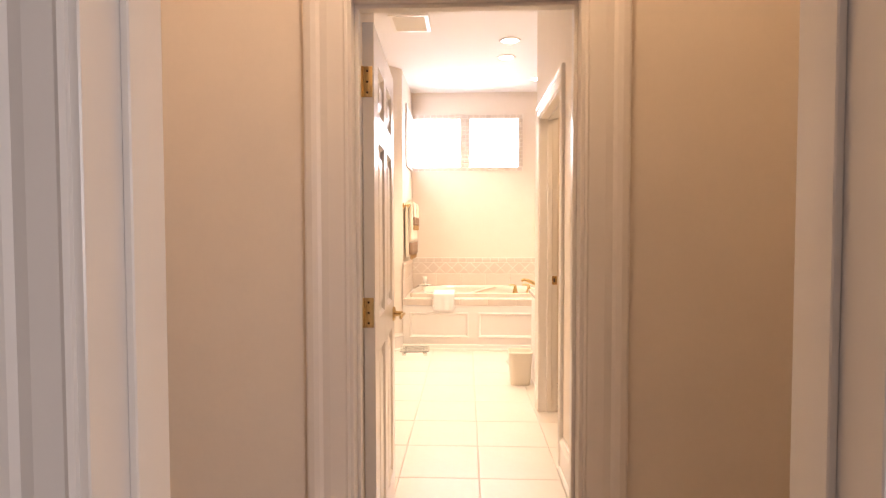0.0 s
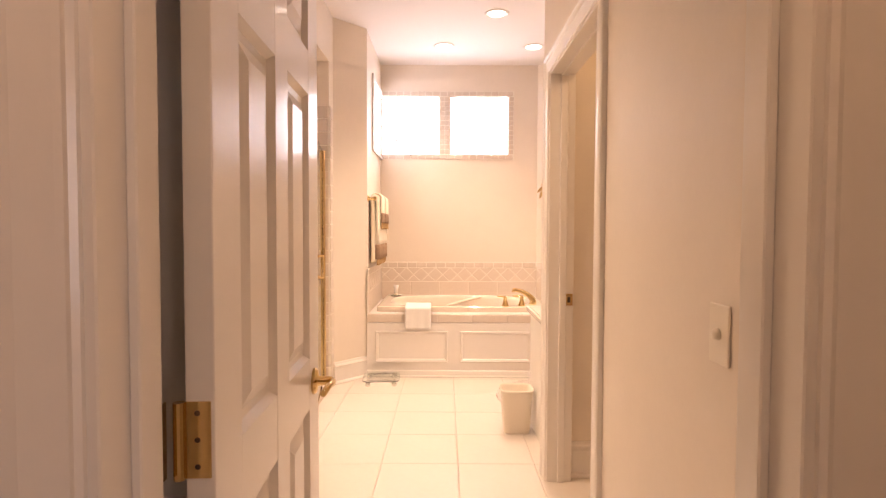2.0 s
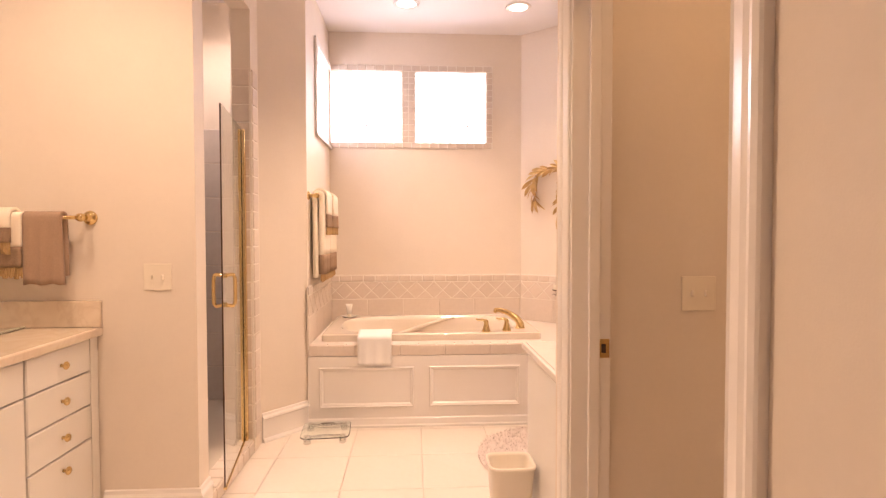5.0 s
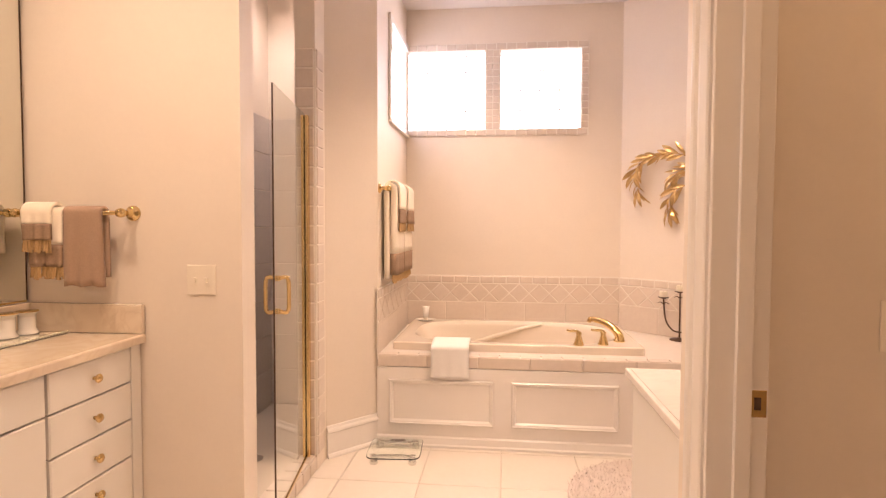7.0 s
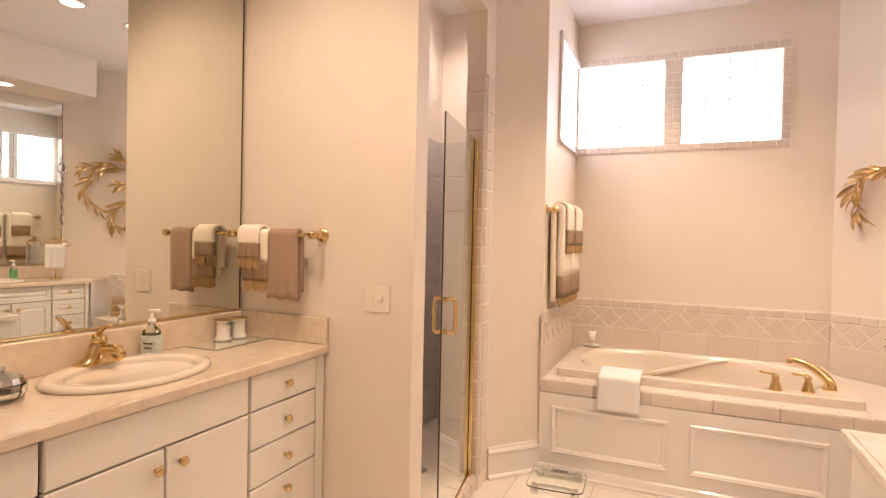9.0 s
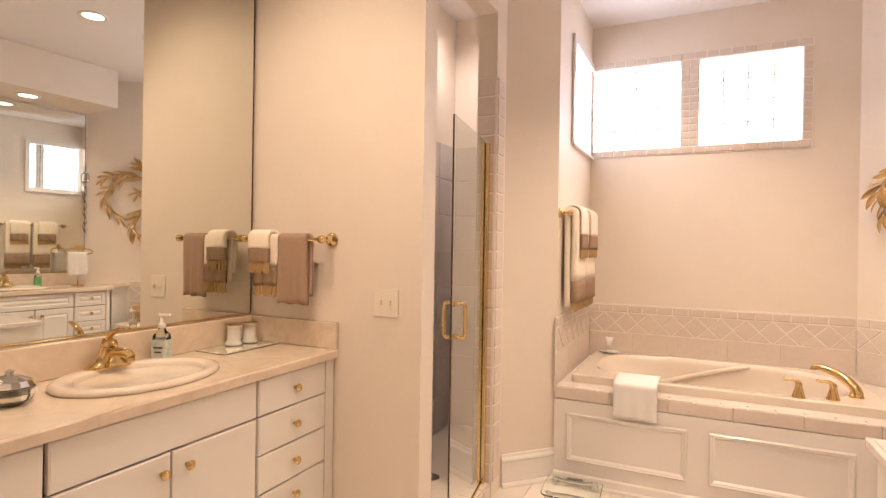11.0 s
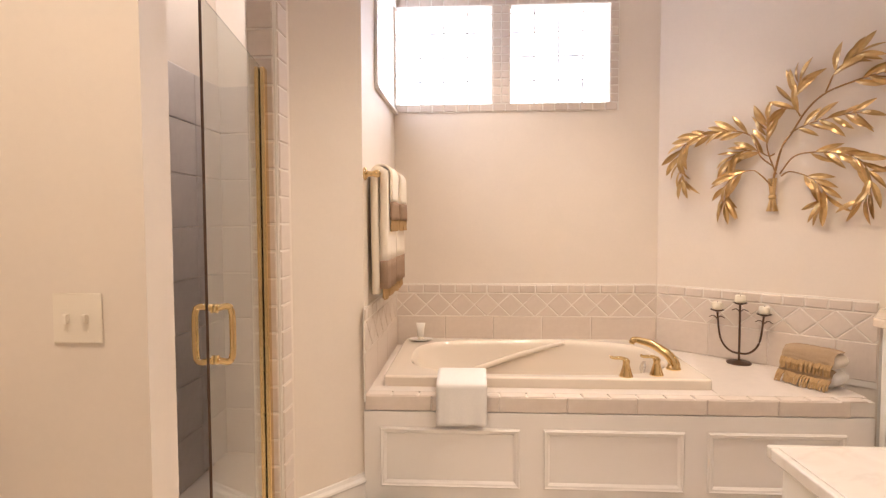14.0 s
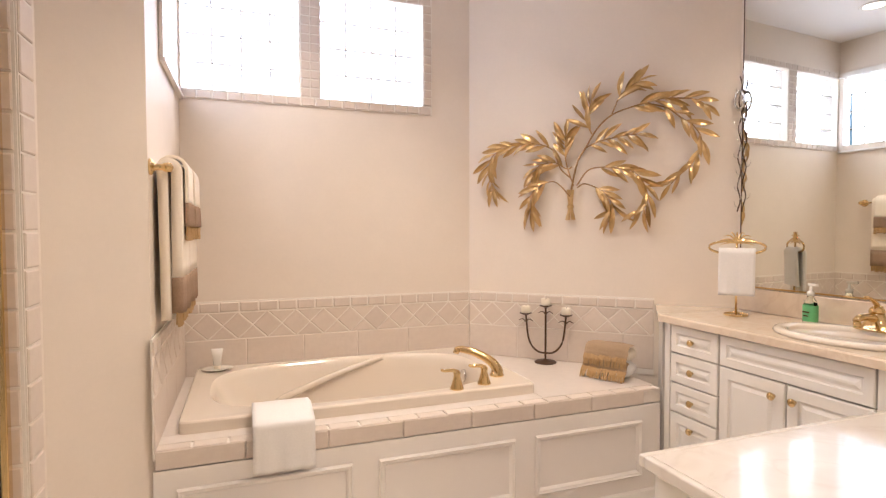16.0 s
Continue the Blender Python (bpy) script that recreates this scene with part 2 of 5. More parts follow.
def wall(name, p0, p1, thick, z0, z1, label, holes=(), mat=PAINT):
    """A wall whose face runs from p0 to p1 with the room on its right hand; holes are u0, u1, z0, z1 along it."""
    a, b = Vector((*p0, 0)), Vector((*p1, 0))
    d = (b - a).normalized()
    n = Vector((-d.y, d.x, 0)) * thick
    length = (b - a).length
    us = sorted({0, length, *(h[0] for h in holes), *(h[1] for h in holes)})
    zs = sorted({z0, z1, *(h[2] for h in holes), *(h[3] for h in holes)})

    def solid(i, k):
        if not (0 <= i < len(us) - 1 and 0 <= k < len(zs) - 1):
            return False
        u, z = (us[i] + us[i + 1]) / 2, (zs[k] + zs[k + 1]) / 2
        return not any(h[0] < u < h[1] and h[2] < z < h[3] for h in holes)

    bm = bmesh.new()
    cache = {}

    def v(i, k, s):
        if (i, k, s) not in cache:
            cache[i, k, s] = bm.verts.new(a + d * us[i] + n * s + Vector((0, 0, zs[k])))
        return cache[i, k, s]

    for i in range(len(us) - 1):
        for k in range(len(zs) - 1):
            if not solid(i, k):
                continue
            for s in (0, 1):
                bm.faces.new((v(i, k, s), v(i + 1, k, s), v(i + 1, k + 1, s), v(i, k + 1, s)))
            for di, dk, c0, c1 in ((-1, 0, (i, k), (i, k + 1)), (1, 0, (i + 1, k), (i + 1, k + 1)), (0, -1, (i, k), (i + 1, k)), (0, 1, (i, k + 1), (i + 1, k + 1))):
                if not solid(i + di, k + dk):
                    bm.faces.new((v(*c0, 0), v(*c1, 0), v(*c1, 1), v(*c0, 1)))
    return structure(name, bm, mat, label)


def sweep(profile, points):
    """An open profile of (out, up) pairs carried along level points, out being to the right hand of the way; mitred corners."""
    pts = [Vector(p) for p in points]
    rings = []
    for i, p in enumerate(pts):
        d0 = (p - pts[i - 1]).normalized() if i else (pts[1] - p).normalized()
        d1 = (pts[i + 1] - p).normalized() if i + 1 < len(pts) else d0
        r0, r1 = Vector((d0.y, -d0.x, 0)), Vector((d1.y, -d1.x, 0))
        r = (r0 + r1).normalized()
        r = r / max(r.dot(r0), 0.3)
        rings.append([p + r * o + Vector((0, 0, h)) for o, h in profile])
    return loft(rings)


BASE = [(0.0, 0.0), (0.030, 0.0), (0.030, 0.012), (0.024, 0.022), (0.016, 0.026), (0.016, 0.140), (0.022, 0.148), (0.020, 0.158), (0.011, 0.168), (0.008, 0.182), (0.0, 0.186)]


def baseboard(name, points, label="white moulded baseboard along the wall"):
    return structure(name, sweep(BASE, points), TRIM, label, "baseboard")


def casing_leg(width=0.085, deep=0.02):
    """The cross-section of a door casing: across it and out from the wall."""
    w = width
    return [(0, 0), (0, 0.010), (0.006, 0.014), (0.012, 0.012), (0.02, 0.013), (0.45 * w, 0.016), (0.62 * w, 0.014), (0.70 * w, deep), (0.82 * w, deep + 0.003), (0.95 * w, deep), (w, deep - 0.004), (w, 0)]


def casing(origin, along, out, u0, u1, head, width=0.085):
    """A mitred casing round an opening that reaches the floor. along and out are unit vectors in the plan."""
    o, a, n = Vector(origin), Vector(along), Vector(out)
    prof = casing_leg(width)

    def at(u, z, h):
        return o + a * u + n * h + Vector((0, 0, z))

    rings = [[at(u0 - w, 0, h) for w, h in prof], [at(u0 - w, head + w, h) for w, h in prof],
             [at(u1 + w, head + w, h) for w, h in prof], [at(u1 + w, 0, h) for w, h in prof]]
    return loft(rings)


# ---- walls, floor, ceiling ----
H = 3.0
structure("ground_slab", boxes((-3.0, 4.2, -3.2, 7.3, -0.12, -0.008)), GROUT, "pale grout bed under the floor tiles", "floor")
structure("ceiling", boxes((-3.0, 4.2, -3.2, 7.3, H, H + 0.1)), CEIL, "smooth white painted ceiling", "ceiling")
wall("wall_back", (0.21, 6.99), (2.05, 6.99), 0.16, 0, H, "cream painted wall behind the tub with two windows",
     [(0.11, 0.71, 2.075, 2.675), (0.83, 1.435, 2.075, 2.675)])
wall("wall_diagonal", (1.95, 6.99), (3.05, 5.98), 0.12, 0, H, "cream painted angled wall behind the gold branches")
wall("wall_right", (3.05, 5.98), (3.24, 1.92), 0.12, 0, H, "cream painted wall behind the vanity mirror")
wall("wall_partition", (3.20, 4.20), (1.51, 4.20), 0.12, 0, H, "cream painted partition of the toilet room")
wall("wall_passage", (1.51, 4.08), (1.51, 1.92), 0.12, 0, H, "cream painted passage wall with a doorway", [(0.05, 0.925, 0, 2.08)])
wall("wall_entry", (3.30, 1.92), (-0.95, 1.92), 0.11, 0, H, "cream painted wall with the bathroom doorway", [(1.954, 2.668, 0, 1.998)])
wall("wall_left", (-0.928, 1.92), (-0.826, 4.85), 0.12, 0, H, "cream painted wall behind the vanity mirror")
wall("wall_closet", (0.56, 1.92), (0.56, 2.75), 0.12, 0, H, "cream painted wall behind the open door")
wall("wall_alcove", (0.44, 2.75), (-0.93, 2.75), 0.12, 0, H, "cream painted wall at the end of the vanity alcove")
wall("wall_shower_side", (-0.58, 4.85), (-0.58, 6.46), 0.12, 0, H, "white painted shower wall above the tiles")
wall("wall_shower_back", (-0.70, 6.46), (0.21, 6.46), 0.09, 0, H, "white painted shower wall above the tiles")
wall("wall_towel", (-0.83, 4.74), (0.07, 4.74), 0.11, 0, H, "cream painted wall with towel bar and light switch")
wall("wall_shower_front", (0.07, 4.85), (0.07, 5.72), 0.11, 0, H, "cream painted wall over the shower opening", [(0, 0.72, 0, 2.60)])
wall("wall_shower_angle", (0.07, 5.72), (0.31, 5.98), 0.10, 0, H, "cream painted angled wall beside the shower")
wall("wall_tub_side", (0.31, 5.98), (0.31, 6.99), 0.10, 0, H, "cream painted wall beside the tub with a glass block window", [(0.37, 0.97, 2.075, 2.675)])
wall("wall_hall_left", (-0.30, 0.95), (-0.30, 1.81), 0.1, 0, H, "cream painted hall wall")
wall("wall_hall_right", (2.60, 1.81), (2.60, 0.95), 0.1, 0, H, "cream painted hall wall")
wall("wall_hall_doorway", (2.70, 0.95), (-0.40, 0.95), 0.16, 0, H, "cream painted wall with a cased doorway", [(1.24, 2.16, 0, 2.05)])
wall("wall_room_left", (-2.2, -2.6), (-2.2, 0.79), 0.1, 0, H, "plain painted wall of the room outside")
wall("wall_room_right", (3.6, 0.79), (3.6, -2.6), 0.1, 0, H, "plain painted wall of the room outside")
wall("wall_room_back", (3.6, -2.6), (-2.2, -2.6), 0.1, 0, H, "plain painted wall of the room outside")
structure("soffit", boxes((2.52, 3.05, 4.20, 5.98, 2.64, H - 0.002)), PAINT, "cream painted soffit over the vanity", "soffit")
for nm, x0, x1 in (("left", -2.2, -0.40), ("right", 2.70, 3.6)):
    structure("wall_hall_" + nm + "_closing", boxes((x0, x1, 0.79, 0.95, 0, H)), PAINT, "plain painted wall of the room outside")

# door frames: jamb lining, stop, casings
JT = 0.018


def door_frame(name, origin, along, through_way, u0, u1, head, depth, label, stop=True, sides=(True, True), width=0.085, over=0.0):
    """Jamb lining of an opening in a wall of that depth, and the casings on its two faces."""
    o, a, n = Vector(origin), Vector(along), Vector(through_way)
    e = empty(name, *origin, label, "door frame")
    e["kind"] = "structure"

    def slab(u_a, u_b, n_a, n_b, z_a, z_b, bevel=0.002):
        bm = boxes((u_a, u_b, n_a, n_b, z_a, z_b), bevel=bevel, segs=1)
        return moved(bm, Matrix(((a.x, n.x, 0, 0), (a.y, n.y, 0, 0), (0, 0, 1, 0), (0, 0, 0, 1))))

    part("jamb", slab(u0, u0 + JT, -0.004, depth + 0.004, 0, head), TRIM, e)
    part("jamb", slab(u1 - JT, u1, -0.004, depth + 0.004, 0, head), TRIM, e)
    part("head_jamb", slab(u0 + JT, u1 - JT, -0.004, depth + 0.004, head - JT, head), TRIM, e)
    if stop:
        for n0 in (depth * 0.42,):
            part("door_stop", slab(u0 + JT, u0 + JT + 0.012, n0, n0 + 0.035, 0, head - JT - 0.012), TRIM, e)
            part("door_stop", slab(u1 - JT - 0.012, u1 - JT, n0, n0 + 0.035, 0, head - JT - 0.012), TRIM, e)
            part("door_stop", slab(u0 + JT, u1 - JT, n0, n0 + 0.035, head - JT - 0.012, head - JT), TRIM, e)
    if sides[0]:
        part("casing", moved(casing((0, 0, 0), a, -n, u0 + 0.006, u1 - 0.006, head - 0.006, width), Matrix()), TRIM, e)
    if sides[1]:
        part("casing", moved(casing(n * depth, a, n, u0 + 0.006, u1 - 0.006, head - 0.006, width), Matrix()), TRIM, e)
    return e


door_frame("door_frame_1", (0, 1.81, 0), (1, 0, 0), (0, 1, 0), 0.632, 1.346, 1.998, 0.11, "white gloss moulded frame of the bathroom doorway", width=0.13, sides=(True, False))
door_frame("door_frame_2", (1.51, 0, 0), (0, 1, 0), (1, 0, 0), 3.155, 4.03, 2.08, 0.12, "white gloss moulded frame of the toilet doorway", width=0.09, sides=(True, False))
door_frame("door_frame_3", (0, 0.79, 0), (1, 0, 0), (0, 1, 0), 0.54, 1.46, 2.05, 0.16, "white gloss moulded frame of the hall doorway", width=0.10)

baseboard("baseboard_towel", [(-0.33, 4.74, 0), (0.07, 4.74, 0), (0.07, 4.852, 0)])
baseboard("baseboard_shower", [(0.07, 5.725, 0), (0.31, 5.98, 0)])
baseboard("baseboard_passage", [(1.51, 3.07, 0), (1.51, 1.92, 0)])
baseboard("baseboard_toilet", [(1.64, 4.08, 0), (3.05, 4.08, 0)])
baseboard("baseboard_hall", [(1.50, 1.81, 0), (2.60, 1.81, 0)])
baseboard("baseboard_hall_far", [(-0.30, 1.81, 0), (0.50, 1.81, 0)])

# ---- windows ----
def block_mesh(size, depth, mat):
    bm = boxes((-size / 2, size / 2, -depth / 2, depth / 2, -size / 2, size / 2), bevel=0.003, segs=1)
    me = bpy.data.meshes.new("glass_block")
    bm.to_mesh(me)
    bm.free()
    me.materials.append(mat)
    return me


def joint(x0, x1, y, z0, z1):
    """The face of a mortar joint."""
    bm = bmesh.new()
    bm.faces.new([bm.verts.new(p) for p in ((x0, y, z0), (x1, y, z0), (x1, y, z1), (x0, y, z1))])
    return bm


def block_window(name, x, y, z, rz, label, mat, n=4, pitch=0.15, depth=0.075):
    """A square of glass blocks with mortar bars; x, y, z is its lower left corner."""
    e = empty(name, x, y, z, label, "window", rz=rz)
    e["kind"] = "structure"
    w = n * pitch
    for k in range(1, n):
        part("mortar", joint(k * pitch - 0.0055, k * pitch + 0.0055, -0.003, 0, w), MORTAR, e)
        for i in range(n):
            part("mortar", joint(i * pitch + 0.0055, (i + 1) * pitch - 0.0055, -0.003, k * pitch - 0.0055, k * pitch + 0.0055), MORTAR, e)
    me = block_mesh(pitch - 0.002, depth, mat)
    for i in range(n):
        for k in range(n):
            b = new("glass_block", me)
            b.parent = e
            b.location = ((i + 0.5) * pitch, depth / 2, (k + 0.5) * pitch)
            b.visible_shadow = False
    return e


block_window("window_1", 0.32, 7.04, 2.075, 0, "frosted white glass block window over the tub", BLOCK)
block_window("window_2", 1.04, 7.04, 2.075, 0, "frosted white glass block window over the tub", BLOCK)
block_window("window_3", 0.265, 6.35, 2.075, 90, "clear wavy glass block window in the tub side wall", BLOCK_CLEAR)
SKYGLOW = bpy.data.materials.new("bright daylight backdrop")
SKYGLOW.use_nodes = True
SKYGLOW.node_tree.nodes["Principled BSDF"].inputs["Emission Color"].default_value = (1.0, 0.97, 0.96, 1)
SKYGLOW.node_tree.nodes["Principled BSDF"].inputs["Emission Strength"].default_value = 1.6
structure("backdrop", boxes((-1.0, 3.0, 7.9, 7.92, 1.2, 3.6)), SKYGLOW, "bright overcast daylight outside the windows", "backdrop")


# ---- stone tile work ----
def tile_mesh(w, h, d, mat, seed=0, wob=0.003):
    """A tumbled tile lying in x and z, its face towards -y, with worn uneven edges."""
    rng = random.Random(seed)
    bm = bmesh.new()
    back, front = [], []
    for sx, sz in ((-1, -1), (1, -1), (1, 1), (-1, 1)):
        jx, jz = rng.uniform(0, wob), rng.uniform(0, wob)
        back.append(bm.verts.new((sx * (w / 2 - jx), 0, sz * (h / 2 - jz))))
        front.append((sx * (w / 2 - jx), sz * (h / 2 - jz)))
    mid = [bm.verts.new((x, -d * 0.7, z)) for x, z in front]
    top = [bm.verts.new((x - math.copysign(0.004, x), -d - rng.uniform(0, 0.0012), z - math.copysign(0.004, z))) for x, z in front]
    for a, b in ((back, mid), (mid, top)):
        for i in range(4):
            j = (i + 1) % 4
            bm.faces.new((a[i], a[j], b[j], b[i]))
    bm.faces.new(top)
    bmesh.ops.recalc_face_normals(bm, faces=bm.faces)
    me = bpy.data.meshes.new("tile")
    bm.to_mesh(me)
    bm.free()
    me.materials.append(mat)
    return me


DECK = 0.55
Z1, Z2, Z3 = DECK + 0.190, DECK + 0.335, DECK + 0.393
FIELD = [tile_mesh(0.305, 0.188, 0.007, TILE, s, 0.0006) for s in range(3)]
BRICKS = [tile_mesh(0.097, 0.052, 0.009, TILE, 10 + s) for s in range(4)]
def piece_mesh(poly, d, mat):
    """A flat tile with bevelled edges from a convex outline in x and z."""
    bm = bmesh.new()
    cx, cz = sum(p[0] for p in poly) / len(poly), sum(p[1] for p in poly) / len(poly)
    a = [bm.verts.new((x, 0, z)) for x, z in poly]
    b = [bm.verts.new((x, -d * 0.7, z)) for x, z in poly]
    c = [bm.verts.new((cx + (x - cx) * 0.94, -d, cz + (z - cz) * 0.94)) for x, z in poly]
    for r0, r1 in ((a, b), (b, c)):
        for i in range(len(poly)):
            j = (i + 1) % len(poly)
            bm.faces.new((r0[i], r0[j], r1[j], r1[i]))
    bm.faces.new(c)
    bmesh.ops.recalc_face_normals(bm, faces=bm.faces)
    me = bpy.data.meshes.new("tile")
    bm.to_mesh(me)
    bm.free()
    me.materials.append(mat)
    return me


def clipped(poly, lo, hi):
    """The part of a convex outline between two upright lines."""
    for bound, sign in ((lo, 1), (hi, -1)):
        out = []
        for p, q in zip(poly, poly[1:] + poly[:1]):
            dp, dq = sign * (p[0] - bound), sign * (q[0] - bound)
            if dp >= 0:
                out.append(p)
            if dp * dq < 0:
                f = dp / (dp - dq)
                out.append((bound, p[1] + (q[1] - p[1]) * f))
        poly = out
        if len(poly) < 3:
            return []
    return poly


DW2, DH2 = 0.0735, 0.0695
DIAMOND = [(-DW2, 0), (0, -DH2), (DW2, 0), (0, DH2)]
TRI_UP = [(-0.068, 0.0), (0.068, 0.0), (0.0, 0.0645)]
TRI_DOWN = [(-0.068, 0.0), (0.0, -0.0645), (0.068, 0.0)]
PIECES = {name: piece_mesh(poly, d, TILE) for name, poly, d in (("diamond", DIAMOND, 0.008), ("up", TRI_UP, 0.007), ("down", TRI_DOWN, 0.007))}


def place(me, parent, x, z, name="tile"):
    o = new(name, me)
    o.parent = parent
    o.location = (x, 0, z)
    return o


def wainscot(name, p0, p1, label, start=0.0):
    """The tile band on a wall face from p0 to p1, room on the right hand."""
    a, b = Vector((*p0, 0)), Vector((*p1, 0))
    d = b - a
    e = empty(name, a.x, a.y, 0, label, "wall tile", rz=math.degrees(math.atan2(d.y, d.x)))
    e["kind"] = "structure"
    n = d.length
    part("grout_bed", boxes((0, n, -0.004, 0.002, DECK - 0.03, Z3 + 0.004)), TILE_GROUT, e)
    rng = random.Random(name)

    def row(meshes, pitch, z, shift=0.0):
        edges = [0.001]
        while edges[-1] < n:
            edges.append(edges[-1] + pitch - (shift if len(edges) == 1 else 0))
        edges[-1] = n - 0.001
        if len(edges) > 2 and edges[-1] - edges[-2] < 0.4 * pitch:
            edges.pop(-2)
        for lo, hi in zip(edges, edges[1:]):
            o = place(meshes[rng.randrange(len(meshes))], e, (lo + hi) / 2, z)
            o.scale.x = (hi - lo) / pitch

    row(FIELD, 0.306, (DECK + Z1) / 2)
    row(BRICKS, 0.101, (Z2 + Z3) / 2, shift=0.03)
    zc, x = (Z1 + Z2) / 2, start

    def fit_piece(name, poly, px, pz):
        if px - 0.076 > 0.001 and px + 0.076 < n - 0.001:
            place(PIECES[name], e, px, pz)
            return
        cut = clipped(poly, 0.001 - px, n - 0.001 - px)
        if cut and max(p[0] for p in cut) - min(p[0] for p in cut) > 0.012:
            place(piece_mesh(cut, 0.007, TILE), e, px, pz)

    while x < n + 0.076:
        fit_piece("diamond", DIAMOND, x, zc)
        fit_piece("up", TRI_UP, x + 0.0765, Z1 + 0.003)
        fit_piece("down", TRI_DOWN, x + 0.0765, Z2 - 0.003)
        x += 0.153
    return e


wainscot("wall_tile_side", (0.314, 5.95), (0.314, 6.98), "tumbled beige stone tile band beside the tub", 0.03)
wainscot("wall_tile_back", (0.318, 6.986), (1.946, 6.986), "tumbled beige stone tile band with diamonds behind the tub", -0.04)
wainscot("wall_tile_diagonal", (1.953, 6.982), (2.752, 6.252), "tumbled beige stone tile band on the angled wall", -0.005)

# tile border round the windows
border = empty("window_border", 0.318, 6.988, 0, "small beige stone tiles framing the windows", "wall tile")
border["kind"] = "structure"
BORDER = [tile_mesh(0.072, 0.046, 0.007, TILE, 40 + s) for s in range(3)]
rng = random.Random(5)
part("grout_bed", boxes((0.0, 1.385, -0.003, 0.001, 2.022, 2.074), (0.0, 1.385, -0.003, 0.001, 2.677, 2.728), (0.603, 0.721, -0.003, 0.001, 2.074, 2.677), (1.328, 1.385, -0.003, 0.001, 2.074, 2.677)), TILE_GROUT, border)
for k in range(18):
    for z in (2.048, 2.702):
        place(BORDER[rng.randrange(3)], border, 0.038 + k * 0.0765, z)
for k in range(12):
    for x in (0.636, 0.688, 1.356):
        o = place(BORDER[rng.randrange(3)], border, x, 2.10 + k * 0.05)
        o.scale.x = 0.66
structure("window_ledge", boxes((0.312, 0.335, 6.30, 6.985, 2.012, 2.03), (0.312, 0.328, 6.30, 6.35, 2.03, 2.72), (0.312, 0.328, 6.35, 6.985, 2.675, 2.72), bevel=0.003), TRIM, "white trim round the glass block window", "trim")

# ---- bath tub and its deck ----
deck = empty("tub_deck", 0.31, 5.96, 0, "beige stone tiled tub deck with white panelled front", "tub deck")
deck["kind"] = "structure"
dx, dy = 0.31, 5.96


def panel_front(name, x0, x1, z0, z1, y, parent, mat, rail=0.0):
    """A picture-frame moulding on a front facing -y, in local coordinates."""
    prof = [(0, 0), (0.0, 0.010), (0.006, 0.016), (0.012, 0.012), (0.018, 0.011), (0.024, 0.005), (0.028, 0.0)]
    rings = []
    for cx, cz, sx, sz in ((x0, z0, 1, 1), (x1, z0, -1, 1), (x1, z1, -1, -1), (x0, z1, 1, -1)):
        rings.append([Vector((cx + sx * w, y - h, cz + sz * w)) for w, h in prof])
    return part(name, loft(rings + rings[:1], caps=False), mat, parent)


part("front_board", boxes((0, 2.23, 0, 0.03, 0.0, DECK - 0.075), bevel=0.002), TRIM, deck, "white painted panelled front")
for x0, x1 in ((0.385, 1.015), (1.12, 1.735), (1.835, 2.42)):
    panel_front("panel_moulding", x0 - dx, x1 - dx, 0.135, 0.405, -0.001, deck, TRIM)
part("shoe_moulding", sweep([(0, 0), (0.028, 0), (0.028, 0.014), (0.018, 0.02), (0.012, 0.055), (0.004, 0.062), (0, 0.062)], [(0, 0, 0), (2.23, 0, 0)]), TRIM, deck)
# deck slab round the tub opening
RX0, RX1, RY0, RY1 = 0.375, 1.920, 6.095, 6.975
part("deck_bed", boxes((0.004, RX0 + 0.06 - dx, 0.012, 1.025, DECK - 0.07, DECK - 0.006), (RX0 + 0.06 - dx, RX1 - 0.06 - dx, 0.012, RY0 + 0.06 - dy, DECK - 0.07, DECK - 0.006),
     (RX0 + 0.06 - dx, RX1 - 0.06 - dx, RY1 - 0.06 - dy, 1.025, DECK - 0.07, DECK - 0.006), (RX1 - 0.06 - dx, 1.64, 0.012, 1.025, DECK - 0.07, DECK - 0.006)), TILE_GROUT, deck)
low = [(1.64, 0.012), (2.235, 0.012), (2.235, 0.49), (1.64, 1.022)]
rings = [[Vector((x, y, z)) for x, y in low] for z in (DECK - 0.07, DECK - 0.006)]
part("deck_bed", loft(rings), TILE_GROUT, deck)
EDGE = [tile_mesh(0.3025, 0.070, 0.010, TILE, 60 + s, 0.001) for s in range(3)]
TOPT = [tile_mesh(0.198, 0.098, 0.007, TILE, 70 + s) for s in range(3)]
NOSE = [tile_mesh(0.119, 0.058, 0.007, TILE, 75 + s, 0.004) for s in range(4)]
for me in TOPT + NOSE:
    me.transform(Matrix.Rotation(radians(-90), 4, "X"))
for k in range(7):
    o = place(EDGE[k % 3], deck, 0.156 + k * 0.304, DECK - 0.037)
    o.location.y = 0.012
for k in range(18):
    o = place(NOSE[k * 3 % 4], deck, 0.064 + k * 0.1225, DECK - 0.006)
    o.location.y = 0.031
DECK_TOP = material("honed beige stone slab", (0.74, 0.66, 0.59), 0.35, grain=0.2, scale=24, blotch=0.2, bump=0.1, bump_scale=60)
part("deck_top", loft([[Vector((x, y, z)) for x, y in ((1.604, 0.062), (2.232, 0.062), (2.232, 0.485), (1.604, 1.018))] for z in (DECK - 0.006, DECK, DECK + 0.001)]), DECK_TOP, deck, "smooth beige stone deck")
